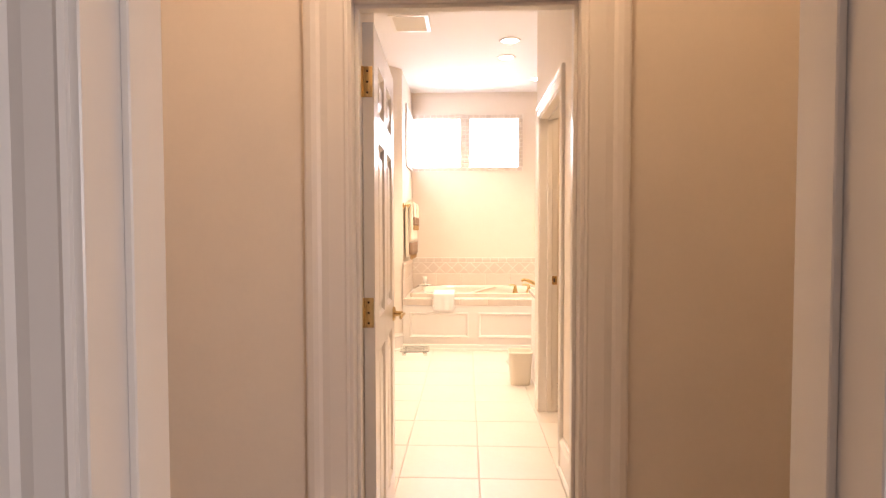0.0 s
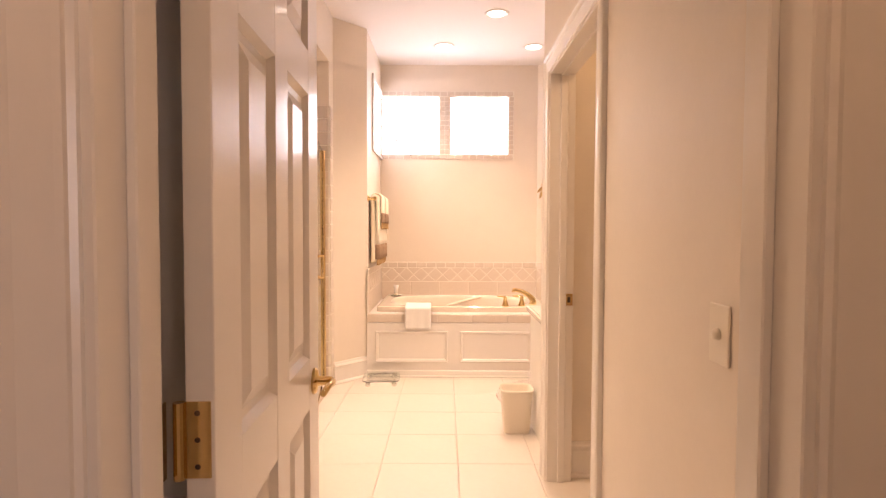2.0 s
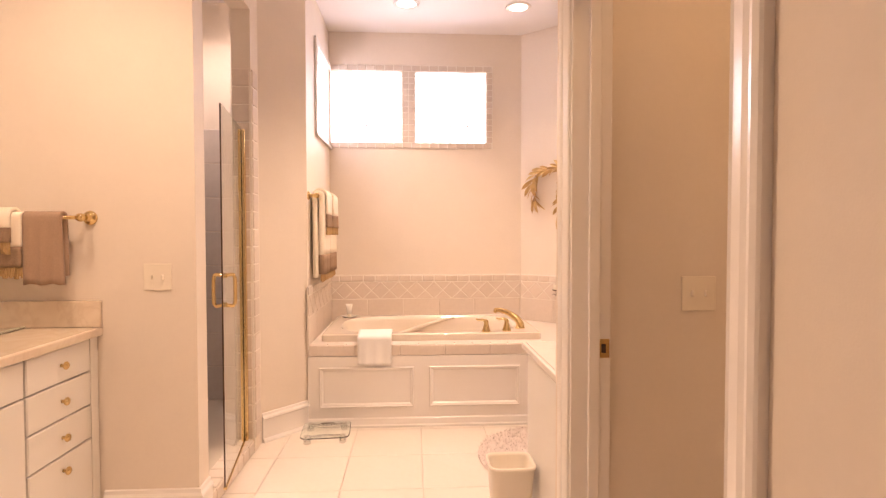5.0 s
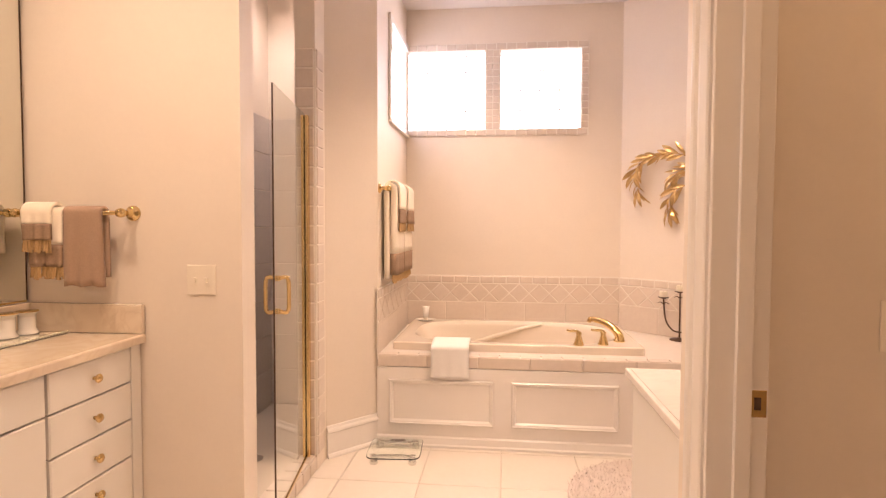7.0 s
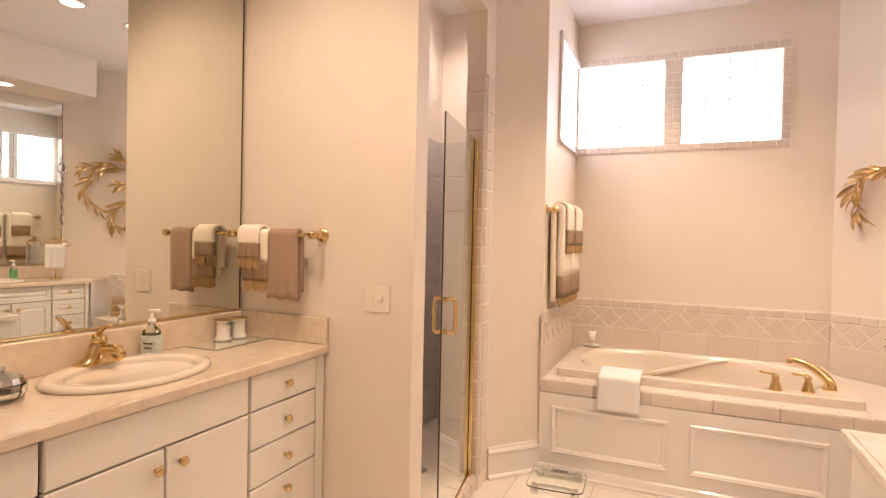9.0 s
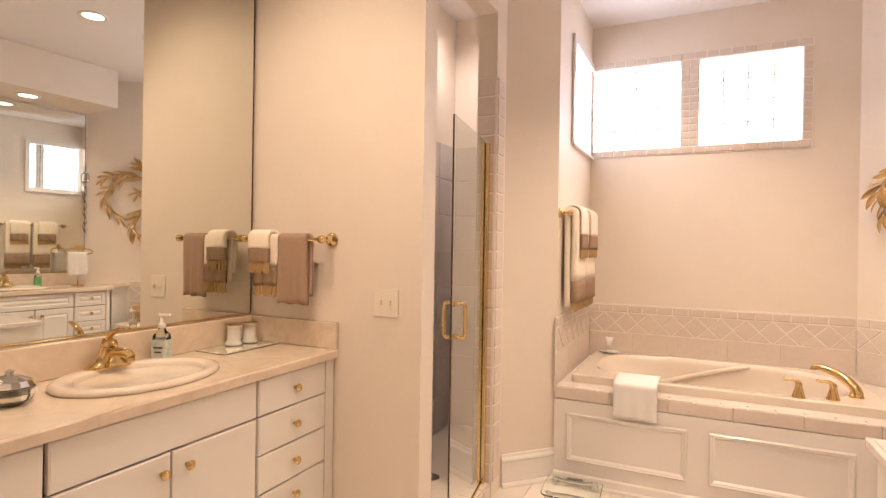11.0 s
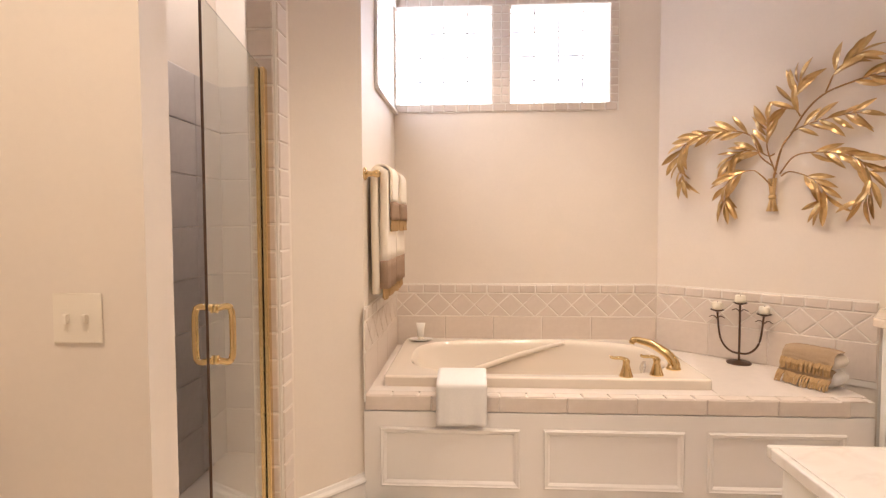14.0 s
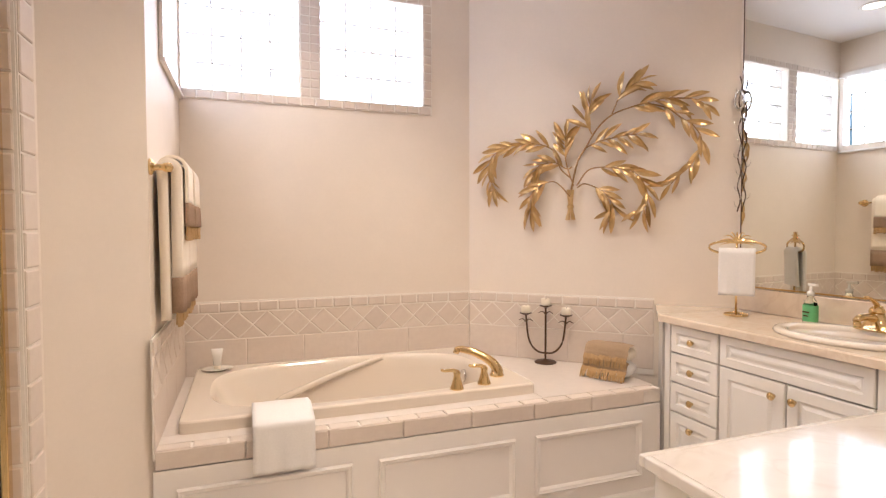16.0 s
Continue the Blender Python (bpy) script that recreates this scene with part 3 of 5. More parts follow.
part("deck_top", boxes((0.006, 1.602, 0.062, RY0 - dy + 0.01, DECK - 0.006, DECK + 0.0005), (0.006, RX0 - dx + 0.01, RY0 - dy + 0.012, 1.02, DECK - 0.006, DECK + 0.0005), bevel=0.001, segs=1), DECK_TOP, deck, "smooth beige stone deck")

tub = empty("bathtub", (RX0 + RX1) / 2, (RY0 + RY1) / 2, DECK, "glossy almond drop-in bathtub set in a tiled deck", "bathtub")
hw, hd = (RX1 - RX0) / 2, (RY1 - RY0) / 2


def oval(a, b, z, power=2.6, cx=0.0, cy=0.0, n=64, waist=0.0):
    out = []
    for i in range(n):
        t = 2 * math.pi * i / n
        c, s = math.cos(t), math.sin(t)
        x = a * math.copysign(abs(c) ** (2 / power), c)
        y = b * math.copysign(abs(s) ** (2 / power), s)
        if waist:
            y *= 1 - waist * math.exp(-((x - 0.05) / 0.16) ** 2)
        out.append(Vector((x + cx, y + cy, z)))
    return out


rim = [oval(hw, hd, 0.0, 40), oval(hw, hd, 0.042, 40), oval(hw - 0.004, hd - 0.004, 0.047, 40), oval(hw - 0.012, hd - 0.012, 0.049, 40), oval(hw - 0.04, hd - 0.03, 0.049, 30),
       oval(0.672, 0.388, 0.047, 3.3, -0.01, 0.012)]
part("rim", loft(rim, caps=False), ACRYLIC, tub)
bowl = [oval(0.672, 0.388, 0.047, 3.3, -0.01, 0.012), oval(0.660, 0.378, 0.040, 3.3, -0.01, 0.012), oval(0.650, 0.371, 0.015, 3.2, -0.01, 0.012), oval(0.635, 0.362, -0.03, 3.1, 0.0, 0.012),
        oval(0.57, 0.335, -0.20, 2.9, 0.03, 0.01), oval(0.47, 0.29, -0.36, 2.7, 0.07), oval(0.36, 0.20, -0.405, 2.4, 0.09), oval(0.05, 0.04, -0.41, 2, 0.09)]
part("basin", loft(bowl, caps=False), ACRYLIC, tub, smooth=True)
# arm rest ridge that climbs the far side of the basin
ridge = spline([(-0.46, 0.235, -0.22), (-0.36, 0.305, -0.135), (-0.20, 0.338, -0.080), (-0.03, 0.362, -0.028), (0.12, 0.376, 0.012), (0.22, 0.384, 0.034)], 8)
part("arm_rest", tube(ridge, 0.022, 16, 0.012), ACRYLIC, tub, smooth=True)
part("overflow_plate", lathe([(0.0, 0.016), (0.022, 0.014), (0.034, 0.008), (0.037, 0.0)], 0.612, 0.085, -0.035, 20, Matrix.Rotation(radians(-80), 4, "Y")), CHROME, tub, "round chrome overflow plate", smooth=True)

# ---- tub filler ----
FX, FY, FZ = 1.803, 6.286, DECK + 0.047
filler = empty("tub_faucet", FX, FY, FZ, "polished brass arched tub spout with two lever handles", "faucet")
part("spout_base", lathe([(0.036, 0), (0.036, 0.006), (0.030, 0.012), (0.027, 0.025)], 0, 0, 0, 20), BRASS, filler, smooth=True)
part("spout", tube(spline([(0.004, -0.004, 0.006), (0.0, 0.0, 0.035), (-0.025, 0.025, 0.072), (-0.085, 0.075, 0.108), (-0.150, 0.120, 0.122)], 7), 0.029, 16, 0.017), BRASS, filler, smooth=True)
part("spout_nozzle", tube(spline([(-0.142, 0.114, 0.122), (-0.162, 0.128, 0.118), (-0.168, 0.132, 0.100)], 4), 0.016, 14, 0.015), BRASS, filler, smooth=True)
for hx, hy in ((-0.272, -0.146), (-0.119, -0.111)):
    part("handle_base", lathe([(0.032, 0), (0.032, 0.005), (0.029, 0.012), (0.021, 0.038), (0.015, 0.062), (0.017, 0.070), (0.016, 0.080), (0.006, 0.087), (0.0, 0.088)], hx, hy, 0, 20), BRASS, filler, smooth=True)
    part("lever", tube(spline([(hx + 0.006, hy, 0.078), (hx - 0.022, hy + 0.006, 0.088), (hx - 0.055, hy + 0.014, 0.086), (hx - 0.072, hy + 0.018, 0.092)], 5), 0.010, 10, 0.006), BRASS, filler, smooth=True)


# ---- cabinets ----
def raised_front(y0, y1, z0, z1, depth=0.02, margin=0.045, plain=False):
    """A drawer or door front facing -x at x = 0, with a raised and fielded panel."""
    def ring(inset, x):
        return [Vector((x, y0 + inset, z0 + inset)), Vector((x, y1 - inset, z0 + inset)), Vector((x, y1 - inset, z1 - inset)), Vector((x, y0 + inset, z1 - inset))]

    m = min(margin, (y1 - y0) * 0.22, (z1 - z0) * 0.27)
    rings = [ring(0, depth), ring(0, 0.004), ring(0.004, 0.0)]
    if not plain:
        rings += [ring(m, 0.0), ring(m + 0.005, 0.007), ring(m + 0.012, 0.007), ring(m + 0.026, 0.001)]
    return loft(rings)


def vanity(name, x, y0, y1, depth, top, drawers, fronts, doors, label, flip=1, plain=False, stiles=()):
    """A vanity whose front faces -x at x (flip -1: +x); y runs as in the world. drawers: columns (y0, y1); fronts: false fronts; doors: (y0, y1, knob y)."""
    e = empty(name, x, 0, 0, label, "vanity cabinet")
    s = Matrix.Diagonal((flip, 1, 1, 1))

    def put(nm, bm, parent=e, lab="", mat=CABINET):
        return part(nm, moved(bm, s), mat, parent, lab)

    put("carcass", boxes((0.024, depth, y0, y1, 0.09, top - 0.036)))
    put("toe_kick", boxes((0.075, depth, y0 + 0.01, y1 - 0.01, 0.0, 0.09)), lab="recessed base")
    # Dark sheet that paints the shade between the drawer and door fronts.
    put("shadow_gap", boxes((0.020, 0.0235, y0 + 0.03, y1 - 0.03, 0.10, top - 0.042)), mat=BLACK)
    for a, b in stiles:
        put("stile", boxes((0.002, 0.03, a, b, 0.0, top - 0.036), bevel=0.002))

    def front(nm, a, b, c, d, ky=None, kz=None):
        f = put(nm, raised_front(a, b, c, d, plain=plain))
        if ky is not None:
            kb = lathe([(0.007, 0), (0.006, 0.008), (0.008, 0.011), (0.015, 0.016), (0.016, 0.021), (0.012, 0.026), (0.0, 0.028)], 0, 0, 0, 16, Matrix.Rotation(radians(-90), 4, "Y"))
            part("knob", moved(moved(kb, Matrix.Translation((0, ky, kz))), s), BRASS, f, "polished brass knob", smooth=True)

    zt = top - 0.042
    for a, b in drawers:
        for i, (c, d) in enumerate(((zt - 0.130, zt), (zt - 0.272, zt - 0.136), (zt - 0.414, zt - 0.278), (0.10, zt - 0.420))):
            front("drawer", a, b, c, d, (a + b) / 2, (c + d) / 2 if i < 3 else d - 0.055)
    for a, b in fronts:
        front("false_front", a, b, zt - 0.130, zt)
    for a, b, ky in doors:
        front("door", a, b, 0.10, zt - 0.136, ky, zt - 0.190)
    return e


TL, TR = 0.90, 0.915
vanity("vanity_cabinet", -0.345, 3.20, 4.735, 0.48, TL, [(4.30, 4.675), (3.245, 3.60)], [(3.612, 4.288)], [(3.612, 3.946, 3.915), (3.954, 4.288, 4.00)],
       "white lacquered flat-fronted vanity cabinet with brass knobs", -1, True, stiles=((4.682, 4.735), (3.20, 3.238)))
vanity("vanity_cabinet", 2.545, 4.96, 5.945, 0.50, TR, [(5.63, 5.905)], [(5.005, 5.62)], [(5.005, 5.309, 5.275), (5.317, 5.62, 5.36)],
       "white lacquered vanity cabinet with raised panels beside the tub", 1, stiles=((5.912, 5.945), (4.96, 4.998)))


def counter(name, x0, x1, y0, y1, z, thick, hole, label, mat, splash=()):
    """A marble top with an oval hole (x, y, half axes) and back splashes given as boxes."""
    e = empty(name, x0, y0, z, label, "countertop")
    n = 48
    if hole:
        hx, hy, ha, hb = hole
        ov = [(hx + ha * math.cos(2 * math.pi * i / n), hy + hb * math.sin(2 * math.pi * i / n)) for i in range(n)]
        sq = []
        for px, py in ov:
            ddx, ddy = px - hx, py - hy
            k = min(((x1 - hx) / ddx if ddx > 1e-6 else (x0 - hx) / ddx if ddx < -1e-6 else 1e9), ((y1 - hy) / ddy if ddy > 1e-6 else (y0 - hy) / ddy if ddy < -1e-6 else 1e9))
            sq.append((hx + ddx * k, hy + ddy * k))
        corners = [(x0, y0), (x1, y0), (x1, y1), (x0, y1)]
        for c in corners:
            i = min(range(n), key=lambda q: (sq[q][0] - c[0]) ** 2 + (sq[q][1] - c[1]) ** 2)
            sq[i] = c
        rings = [[(px - x0, py - y0, zz) for px, py in ring] for ring, zz in ((ov, -thick), (sq, -thick), (sq, -0.006), ([(x + (0.005 if x == x0 else -0.005 if x == x1 else 0), y + (0.005 if y == y0 else -0.005 if y == y1 else 0)) for x, y in sq], 0), (ov, 0), (ov, -thick))]
        part("slab", loft([[Vector(p) for p in r] for r in rings], caps=False), mat, e)
    else:
        part("slab", boxes((0.02, x1 - x0, 0, y1 - y0 - 0.02, -thick, 0), bevel=0.001, segs=1), mat, e)
        part("nosing", boxes((0, x1 - x0, y1 - y0 - 0.0195, y1 - y0, -thick, 0), (0, 0.0195, 0, y1 - y0 - 0.02, -thick, 0), bevel=0.005, segs=3), mat, e, "rounded polished edge")
    for b in splash:
        part("backsplash", boxes((b[0] - x0, b[1] - x0, b[2] - y0, b[3] - y0, 0.0005, b[4]), bevel=0.004), mat, e)
    return e


counter("countertop", -0.875, -0.325, 3.18, 4.738, TL, 0.034, (-0.60, 4.02, 0.17, 0.225), "polished cream marble vanity top with backsplash", MARBLE,
        ((-0.87, -0.802, 3.18, 4.738, 0.115), (-0.801, -0.325, 4.718, 4.738, 0.115)))
counter("countertop", 2.52, 3.10, 4.95, 5.965, TR, 0.034, (2.78, 5.24, 0.17, 0.225), "polished cream marble vanity top with backsplash", MARBLE, ((3.026, 3.098, 4.95, 5.965, 0.115),))
counter("countertop", 1.535, 3.048, 4.205, 4.925, 0.775, 0.032, None, "polished pale marble dressing table top", MARBLE_PALE)
corner = empty("corner_shelf", 2.52, 5.965, TR, "polished cream marble corner piece beside the vanity top", "countertop")
part("slab", loft([[Vector((x, y, z)) for x, y in ((0, 0.001), (0.236, 0.283), (0.526, 0.016), (0.526, 0.001))] for z in (-0.034, -0.004, 0.0)]), MARBLE, corner)
part("side_panel", loft([[Vector((x, y, z)) for x, y in ((0.03, 0.0), (0.242, 0.262), (0.252, 0.262), (0.05, 0.0))] for z in (-TR, -0.035)]), CABINET, corner, "white end panel")
desk = empty("dressing_table", 1.56, 4.205, 0, "white panelled dressing table base under a marble top", "cabinet")
part("side_panel", boxes((0, 0.02, 0, 0.69, 0, 0.741), bevel=0.002), CABINET, desk)
part("body", boxes((0.022, 0.50, 0.0, 0.66, 0.08, 0.741)), CABINET, desk)
part("front_panel", moved(moved(raised_front(-0.49, -0.03, 0.10, 0.735), Matrix.Rotation(radians(-90), 4, "Z")), Matrix.Translation((0, 0.68, 0)) @ Matrix.Diagonal((-1, 1, 1, 1))), CABINET, desk)
part("apron", boxes((0.50, 1.48, 0.62, 0.66, 0.60, 0.741), bevel=0.002), CABINET, desk)


def sink(x, y, z, flip, label):
    e = empty("sink", x, y, z, label, "sink")
    rings = [oval(0.20, 0.262, 0.0, 2, n=48), oval(0.205, 0.266, 0.006, 2, n=48), oval(0.20, 0.262, 0.016, 2, n=48), oval(0.185, 0.245, 0.021, 2, n=48), oval(0.160, 0.205, 0.018, 2, flip * 0.012, n=48),
             oval(0.156, 0.201, 0.014, 2, flip * 0.012, n=48), oval(0.152, 0.197, 0.002, 2, flip * 0.012, n=48), oval(0.140, 0.184, -0.04, 2, flip * 0.012, n=48), oval(0.10, 0.14, -0.10, 2, flip * 0.012, n=48), oval(0.03, 0.03, -0.13, 2, flip * 0.012, n=48)]
    part("basin", loft(rings), ACRYLIC, e, smooth=True)
    part("drain", lathe([(0.022, 0), (0.022, 0.004), (0.012, 0.006), (0, 0.006)], flip * 0.012, 0, -0.128, 16), BRASS, e, smooth=True)
    return e


sink(-0.59, 4.02, TL, 1, "oval almond ceramic sink in the marble top")
sink(2.77, 5.24, TR, -1, "oval almond ceramic sink in the marble top")


def faucet(x, y, z, rz, label):
    """A single-lever basin faucet with winged base; the spout points along +x."""
    e = empty("faucet", x, y, z, label, "faucet", rz=rz)
    part("base_plate", loft([oval(0.036, 0.082, 0.0, 2.4, n=28), oval(0.036, 0.082, 0.006, 2.4, n=28), oval(0.032, 0.074, 0.012, 2.4, n=28), oval(0.028, 0.050, 0.026, 2.2, n=28), oval(0.026, 0.034, 0.048, 2.0, n=28), oval(0.024, 0.028, 0.066, 2.0, n=28), oval(0.016, 0.018, 0.074, 2.0, n=28)]), BRASS, e, "flared brass body", smooth=True)
    part("spout", tube(spline([(-0.005, 0, 0.040), (0.045, 0, 0.056), (0.092, 0, 0.058), (0.118, 0, 0.046)], 6), 0.021, 14, 0.014, flat=0.8), BRASS, e, smooth=True)
    part("aerator", lathe([(0.012, -0.012), (0.013, -0.010), (0.013, 0.004)], 0.114, 0, 0.040, 14), BRASS, e, smooth=True)
    part("lever_dome", lathe([(0.026, 0), (0.027, 0.008), (0.022, 0.020), (0.010, 0.028), (0, 0.030)], 0, 0, 0.070, 20), BRASS, e, smooth=True)
    part("lever", tube(spline([(-0.010, 0, 0.086), (0.008, 0, 0.108), (0.040, 0, 0.128), (0.066, 0, 0.134)], 6), 0.013, 10, 0.009, flat=0.6), BRASS, e, smooth=True)
    part("lift_rod", merge(tube([(-0.026, 0, 0.02), (-0.026, 0, 0.085)], 0.003, 8), lathe([(0.004, 0), (0.007, 0.005), (0.006, 0.011), (0, 0.013)], -0.026, 0, 0.084, 12)), BRASS, e, smooth=True)
    return e


faucet(-0.755, 4.02, TL + 0.017, 0, "polished brass single lever sink faucet")
faucet(2.935, 5.24, TR + 0.017, 180, "polished brass single lever sink faucet")


def mirror(name, x, y0, y1, z0, z1, out, label):
    e = empty(name, x, y0, z0, label, "mirror")
    part("glass", boxes((min(0, out * 0.006), max(0, out * 0.006), 0, y1 - y0, 0, z1 - z0)), SILVERING, e)
    part("edge", boxes((min(0, out * 0.0075), max(0, out * 0.0075), y1 - y0 + 0.0005, y1 - y0 + 0.005, 0, z1 - z0)), DARK_IRON, e)
    part("edge", boxes((min(0, out * 0.0075), max(0, out * 0.0075), 0, y1 - y0, -0.008, -0.0005)), BRASS, e)
    return e


mirror("wall_mirror", -0.876, 3.20, 4.722, TL + 0.126, 2.62, 1, "large frameless wall mirror over the vanity").rotation_euler.z = radians(-2.0)
mirror("wall_mirror", 3.125, 4.30, 5.955, TR + 0.126, 2.62, -1, "large frameless wall mirror over the vanity").rotation_euler.z = radians(2.7)

# ---- bathroom door ----
door = empty("door", 0.650, 1.978, 0, "white six-panel door standing open on brass hinges", "door", rz=92.3)
DW, DT, DH = 0.685, 0.038, 1.975


def door_leaf(w, h, t):
    """Stiles, rails and sunk fielded panels; the leaf runs along +x, its faces at y = 0 and y = -t."""
    xs = [(0.0, 0.105), (w / 2 - 0.045, w / 2 + 0.045), (w - 0.105, w)]
    zs = [(0.0, 0.22), (0.86, 0.98), (1.60, 1.70), (h - 0.11, h)]
    out = [("stile", boxes((a, b, -t, 0, 0.008, h), bevel=0.002)) for a, b in xs]
    for a, b in zs:
        for (c, d) in ((xs[0][1], xs[1][0]), (xs[1][1], xs[2][0])):
            out.append(("rail", boxes((c, d, -t + 0.0005, -0.0005, max(a, 0.008), b))))
    for (a, b) in zip(zs, zs[1:]):
        for (c, d) in ((xs[0][1], xs[1][0]), (xs[1][1], xs[2][0])):
            z0, z1 = a[1], b[0]
            bm = []
            for side in (0, 1):
                def ring(inset, dep):
                    y = -dep if side == 0 else -t + dep
                    return [Vector((c + inset, y, z0 + inset)), Vector((d - inset, y, z0 + inset)), Vector((d - inset, y, z1 - inset)), Vector((c + inset, y, z1 - inset))]
                sunk = loft([ring(0, 0.001), ring(0.012, 0.013), ring(0.026, 0.014), ring(0.052, 0.003)], caps=False)
                sunk.verts.ensure_lookup_table()
                sunk.faces.new(sunk.verts[-4:])
                bm.append(sunk)
            out.append(("panel", merge(*bm)))
    return out


for nm, bm in door_leaf(DW, DH, DT):
    part(nm, bm, TRIM, door)
for z in (0.24, 1.015, 1.78):
    h = part("hinge", merge(lathe([(0.0075, -0.05), (0.0075, 0.05)], -0.004, 0.006, z, 12), boxes((-0.002, 0.0005, -0.033, 0.0, z - 0.05, z + 0.05), (-0.033, -0.001, 0.0235, 0.0248, z - 0.05, z + 0.05))), BRASS, door, "polished brass butt hinge")
    for dz in (-0.035, 0.0, 0.035):
        part("screw", lathe([(0.004, 0), (0.003, 0.0015), (0, 0.0015)], -0.002, -0.016, z + dz, 8, Matrix.Rotation(radians(-90), 4, "Y")), DARK_IRON, h)
for s in (0, 1):
    y0 = 0.0 if s == 0 else -DT
    k = 1 if s == 0 else -1
    part("rose", lathe([(0.032, 0), (0.032, 0.005), (0.026, 0.010), (0.012, 0.012), (0.010, 0.045)], DW - 0.06, y0, 0.915, 20, Matrix.Rotation(radians(-90 * k), 4, "X")), BRASS, door, smooth=True)
    part("lever_handle", tube(spline([(DW - 0.06, y0 + k * 0.045, 0.915), (DW - 0.085, y0 + k * 0.05, 0.917), (DW - 0.13, y0 + k * 0.048, 0.921), (DW - 0.165, y0 + k * 0.042, 0.913)], 4), 0.009, 8, 0.007), BRASS, door, smooth=True)
part("latch_plate", boxes((DW - 0.0005, DW + 0.001, -0.03, -0.006, 0.90, 0.96)), BRASS, door)

# ---- shower ----
sh = empty("shower_enclosure", -0.58, 4.85, 0, "grey beige tiled shower stall with a raised curb", "shower")
sh["kind"] = "structure"
part("pan", boxes((0.0, 0.54, 0.0, 1.61, 0.0, 0.05), bevel=0.004), ACRYLIC, sh, "almond shower pan")
LARGE = [tile_mesh(0.252, 0.250, 0.006, SHOWER_TILE, 80 + s, 0.001) for s in range(3)]
for k in range(3):
    for z in range(8):
        o = place(LARGE[(k + z) % 3], sh, 0.13 + k * 0.2545, 0.178 + z * 0.2525)
        o.location.y = 1.608
for k in range(6):
    for z in range(8):
        o = place(LARGE[(k + 2 * z) % 3], sh, 0.002, 0.178 + z * 0.2525)
        o.location.y, o.rotation_euler.z = 0.207 + k * 0.2545, radians(90)
part("drain", lathe([(0.05, 0), (0.05, 0.004), (0, 0.005)], 0.30, 0.7, 0.051, 20), CHROME, sh)
curb = empty("shower_curb", -0.04, 4.852, 0, "beige stone tiled shower curb", "curb")
curb["kind"] = "structure"
part("curb_bed", boxes((0.0, 0.10, 0.0, 0.712, 0, 0.078)), TILE_GROUT, curb)
for k in range(7):
    o = place(TOPT[k % 3], curb, 0.054, 0.078)
    o.location.y, o.scale = 0.052 + k * 0.102, (0.50, 1.0, 1.0)
    o = place(BRICKS[k % 4], curb, 0.101, 0.039)
    o.location.y, o.rotation_euler.z, o.scale.z = 0.052 + k * 0.102, radians(90), 1.4
jamb_tile = empty("shower_jamb_tile", 0.072, 5.572, 0, "column of tumbled beige stone tiles beside the shower door", "wall tile", rz=90)
jamb_tile["kind"] = "structure"
part("grout_bed", boxes((0.0, 0.105, -0.003, 0.001, 0.085, 2.24)), TILE_GROUT, jamb_tile)
SQ = [tile_mesh(0.100, 0.100, 0.008, TILE, 90 + s) for s in range(3)]
for k in range(21):
    o = place(SQ[k % 3], jamb_tile, 0.053, 0.137 + k * 0.1035)
in_jamb = empty("shower_reveal_tile", -0.040, 5.568, 0, "tumbled beige stone tiles lining the shower opening", "wall tile")
part("grout_bed", boxes((0.0, 0.112, -0.003, 0.001, 0.085, 2.24)), TILE_GROUT, in_jamb)
in_jamb["kind"] = "structure"
for k in range(21):
    o = place(SQ[k % 3], in_jamb, 0.056, 0.137 + k * 0.1035)

sd = empty("shower_door", 0.022, 5.545, 0, "frameless glass shower door ajar with brass handle and hinge rail", "shower door", rz=-81.2)
part("glass_panel", boxes((0.012, 0.636, -0.0035, 0.0035, 0.10, 1.905)), GLASS, sd).visible_shadow = False
part("glass_edge", boxes((0.6362, 0.638, -0.0035, 0.0035, 0.10, 1.905)), BLACK, sd, "dark polished glass edge")
part("hinge_rail", boxes((-0.016, 0.030, -0.022, -0.0055, 0.09, 1.90), (-0.016, 0.030, 0.0055, 0.022, 0.09, 1.90), (-0.018, 0.004, -0.016, 0.016, 0.088, 1.902), bevel=0.003), BRASS, sd)
part("bottom_sweep", boxes((0.012, 0.634, -0.008, 0.008, 0.088, 0.099)), BRASS, sd)
for s in (-1, 1):
    part("handle", tube(spline([(0.585, s * 0.006, 1.10), (0.585, s * 0.035, 1.105), (0.585, s * 0.047, 1.090), (0.585, s * 0.049, 1.03), (0.585, s * 0.047, 0.970), (0.585, s * 0.035, 0.955), (0.585, s * 0.006, 0.96)], 5), 0.009, 10), BRASS, sd, smooth=True)
    for z in (1.10, 0.96):
        part("washer", lathe([(0.013, 0), (0.013, 0.006), (0.009, 0.008)], 0.585, s * 0.005, z, 14, Matrix.Rotation(radians(-90 * s), 4, "X")), BRASS, sd)

# ---- ceiling fixtures ----
GLOW = bpy.data.materials.new("lit lamp lens")
GLOW.use_nodes = True
GLOW.node_tree.nodes["Principled BSDF"].inputs["Emission Color"].default_value = (1.0, 0.88, 0.72, 1)
GLOW.node_tree.nodes["Principled BSDF"].inputs["Emission Strength"].default_value = 5.0


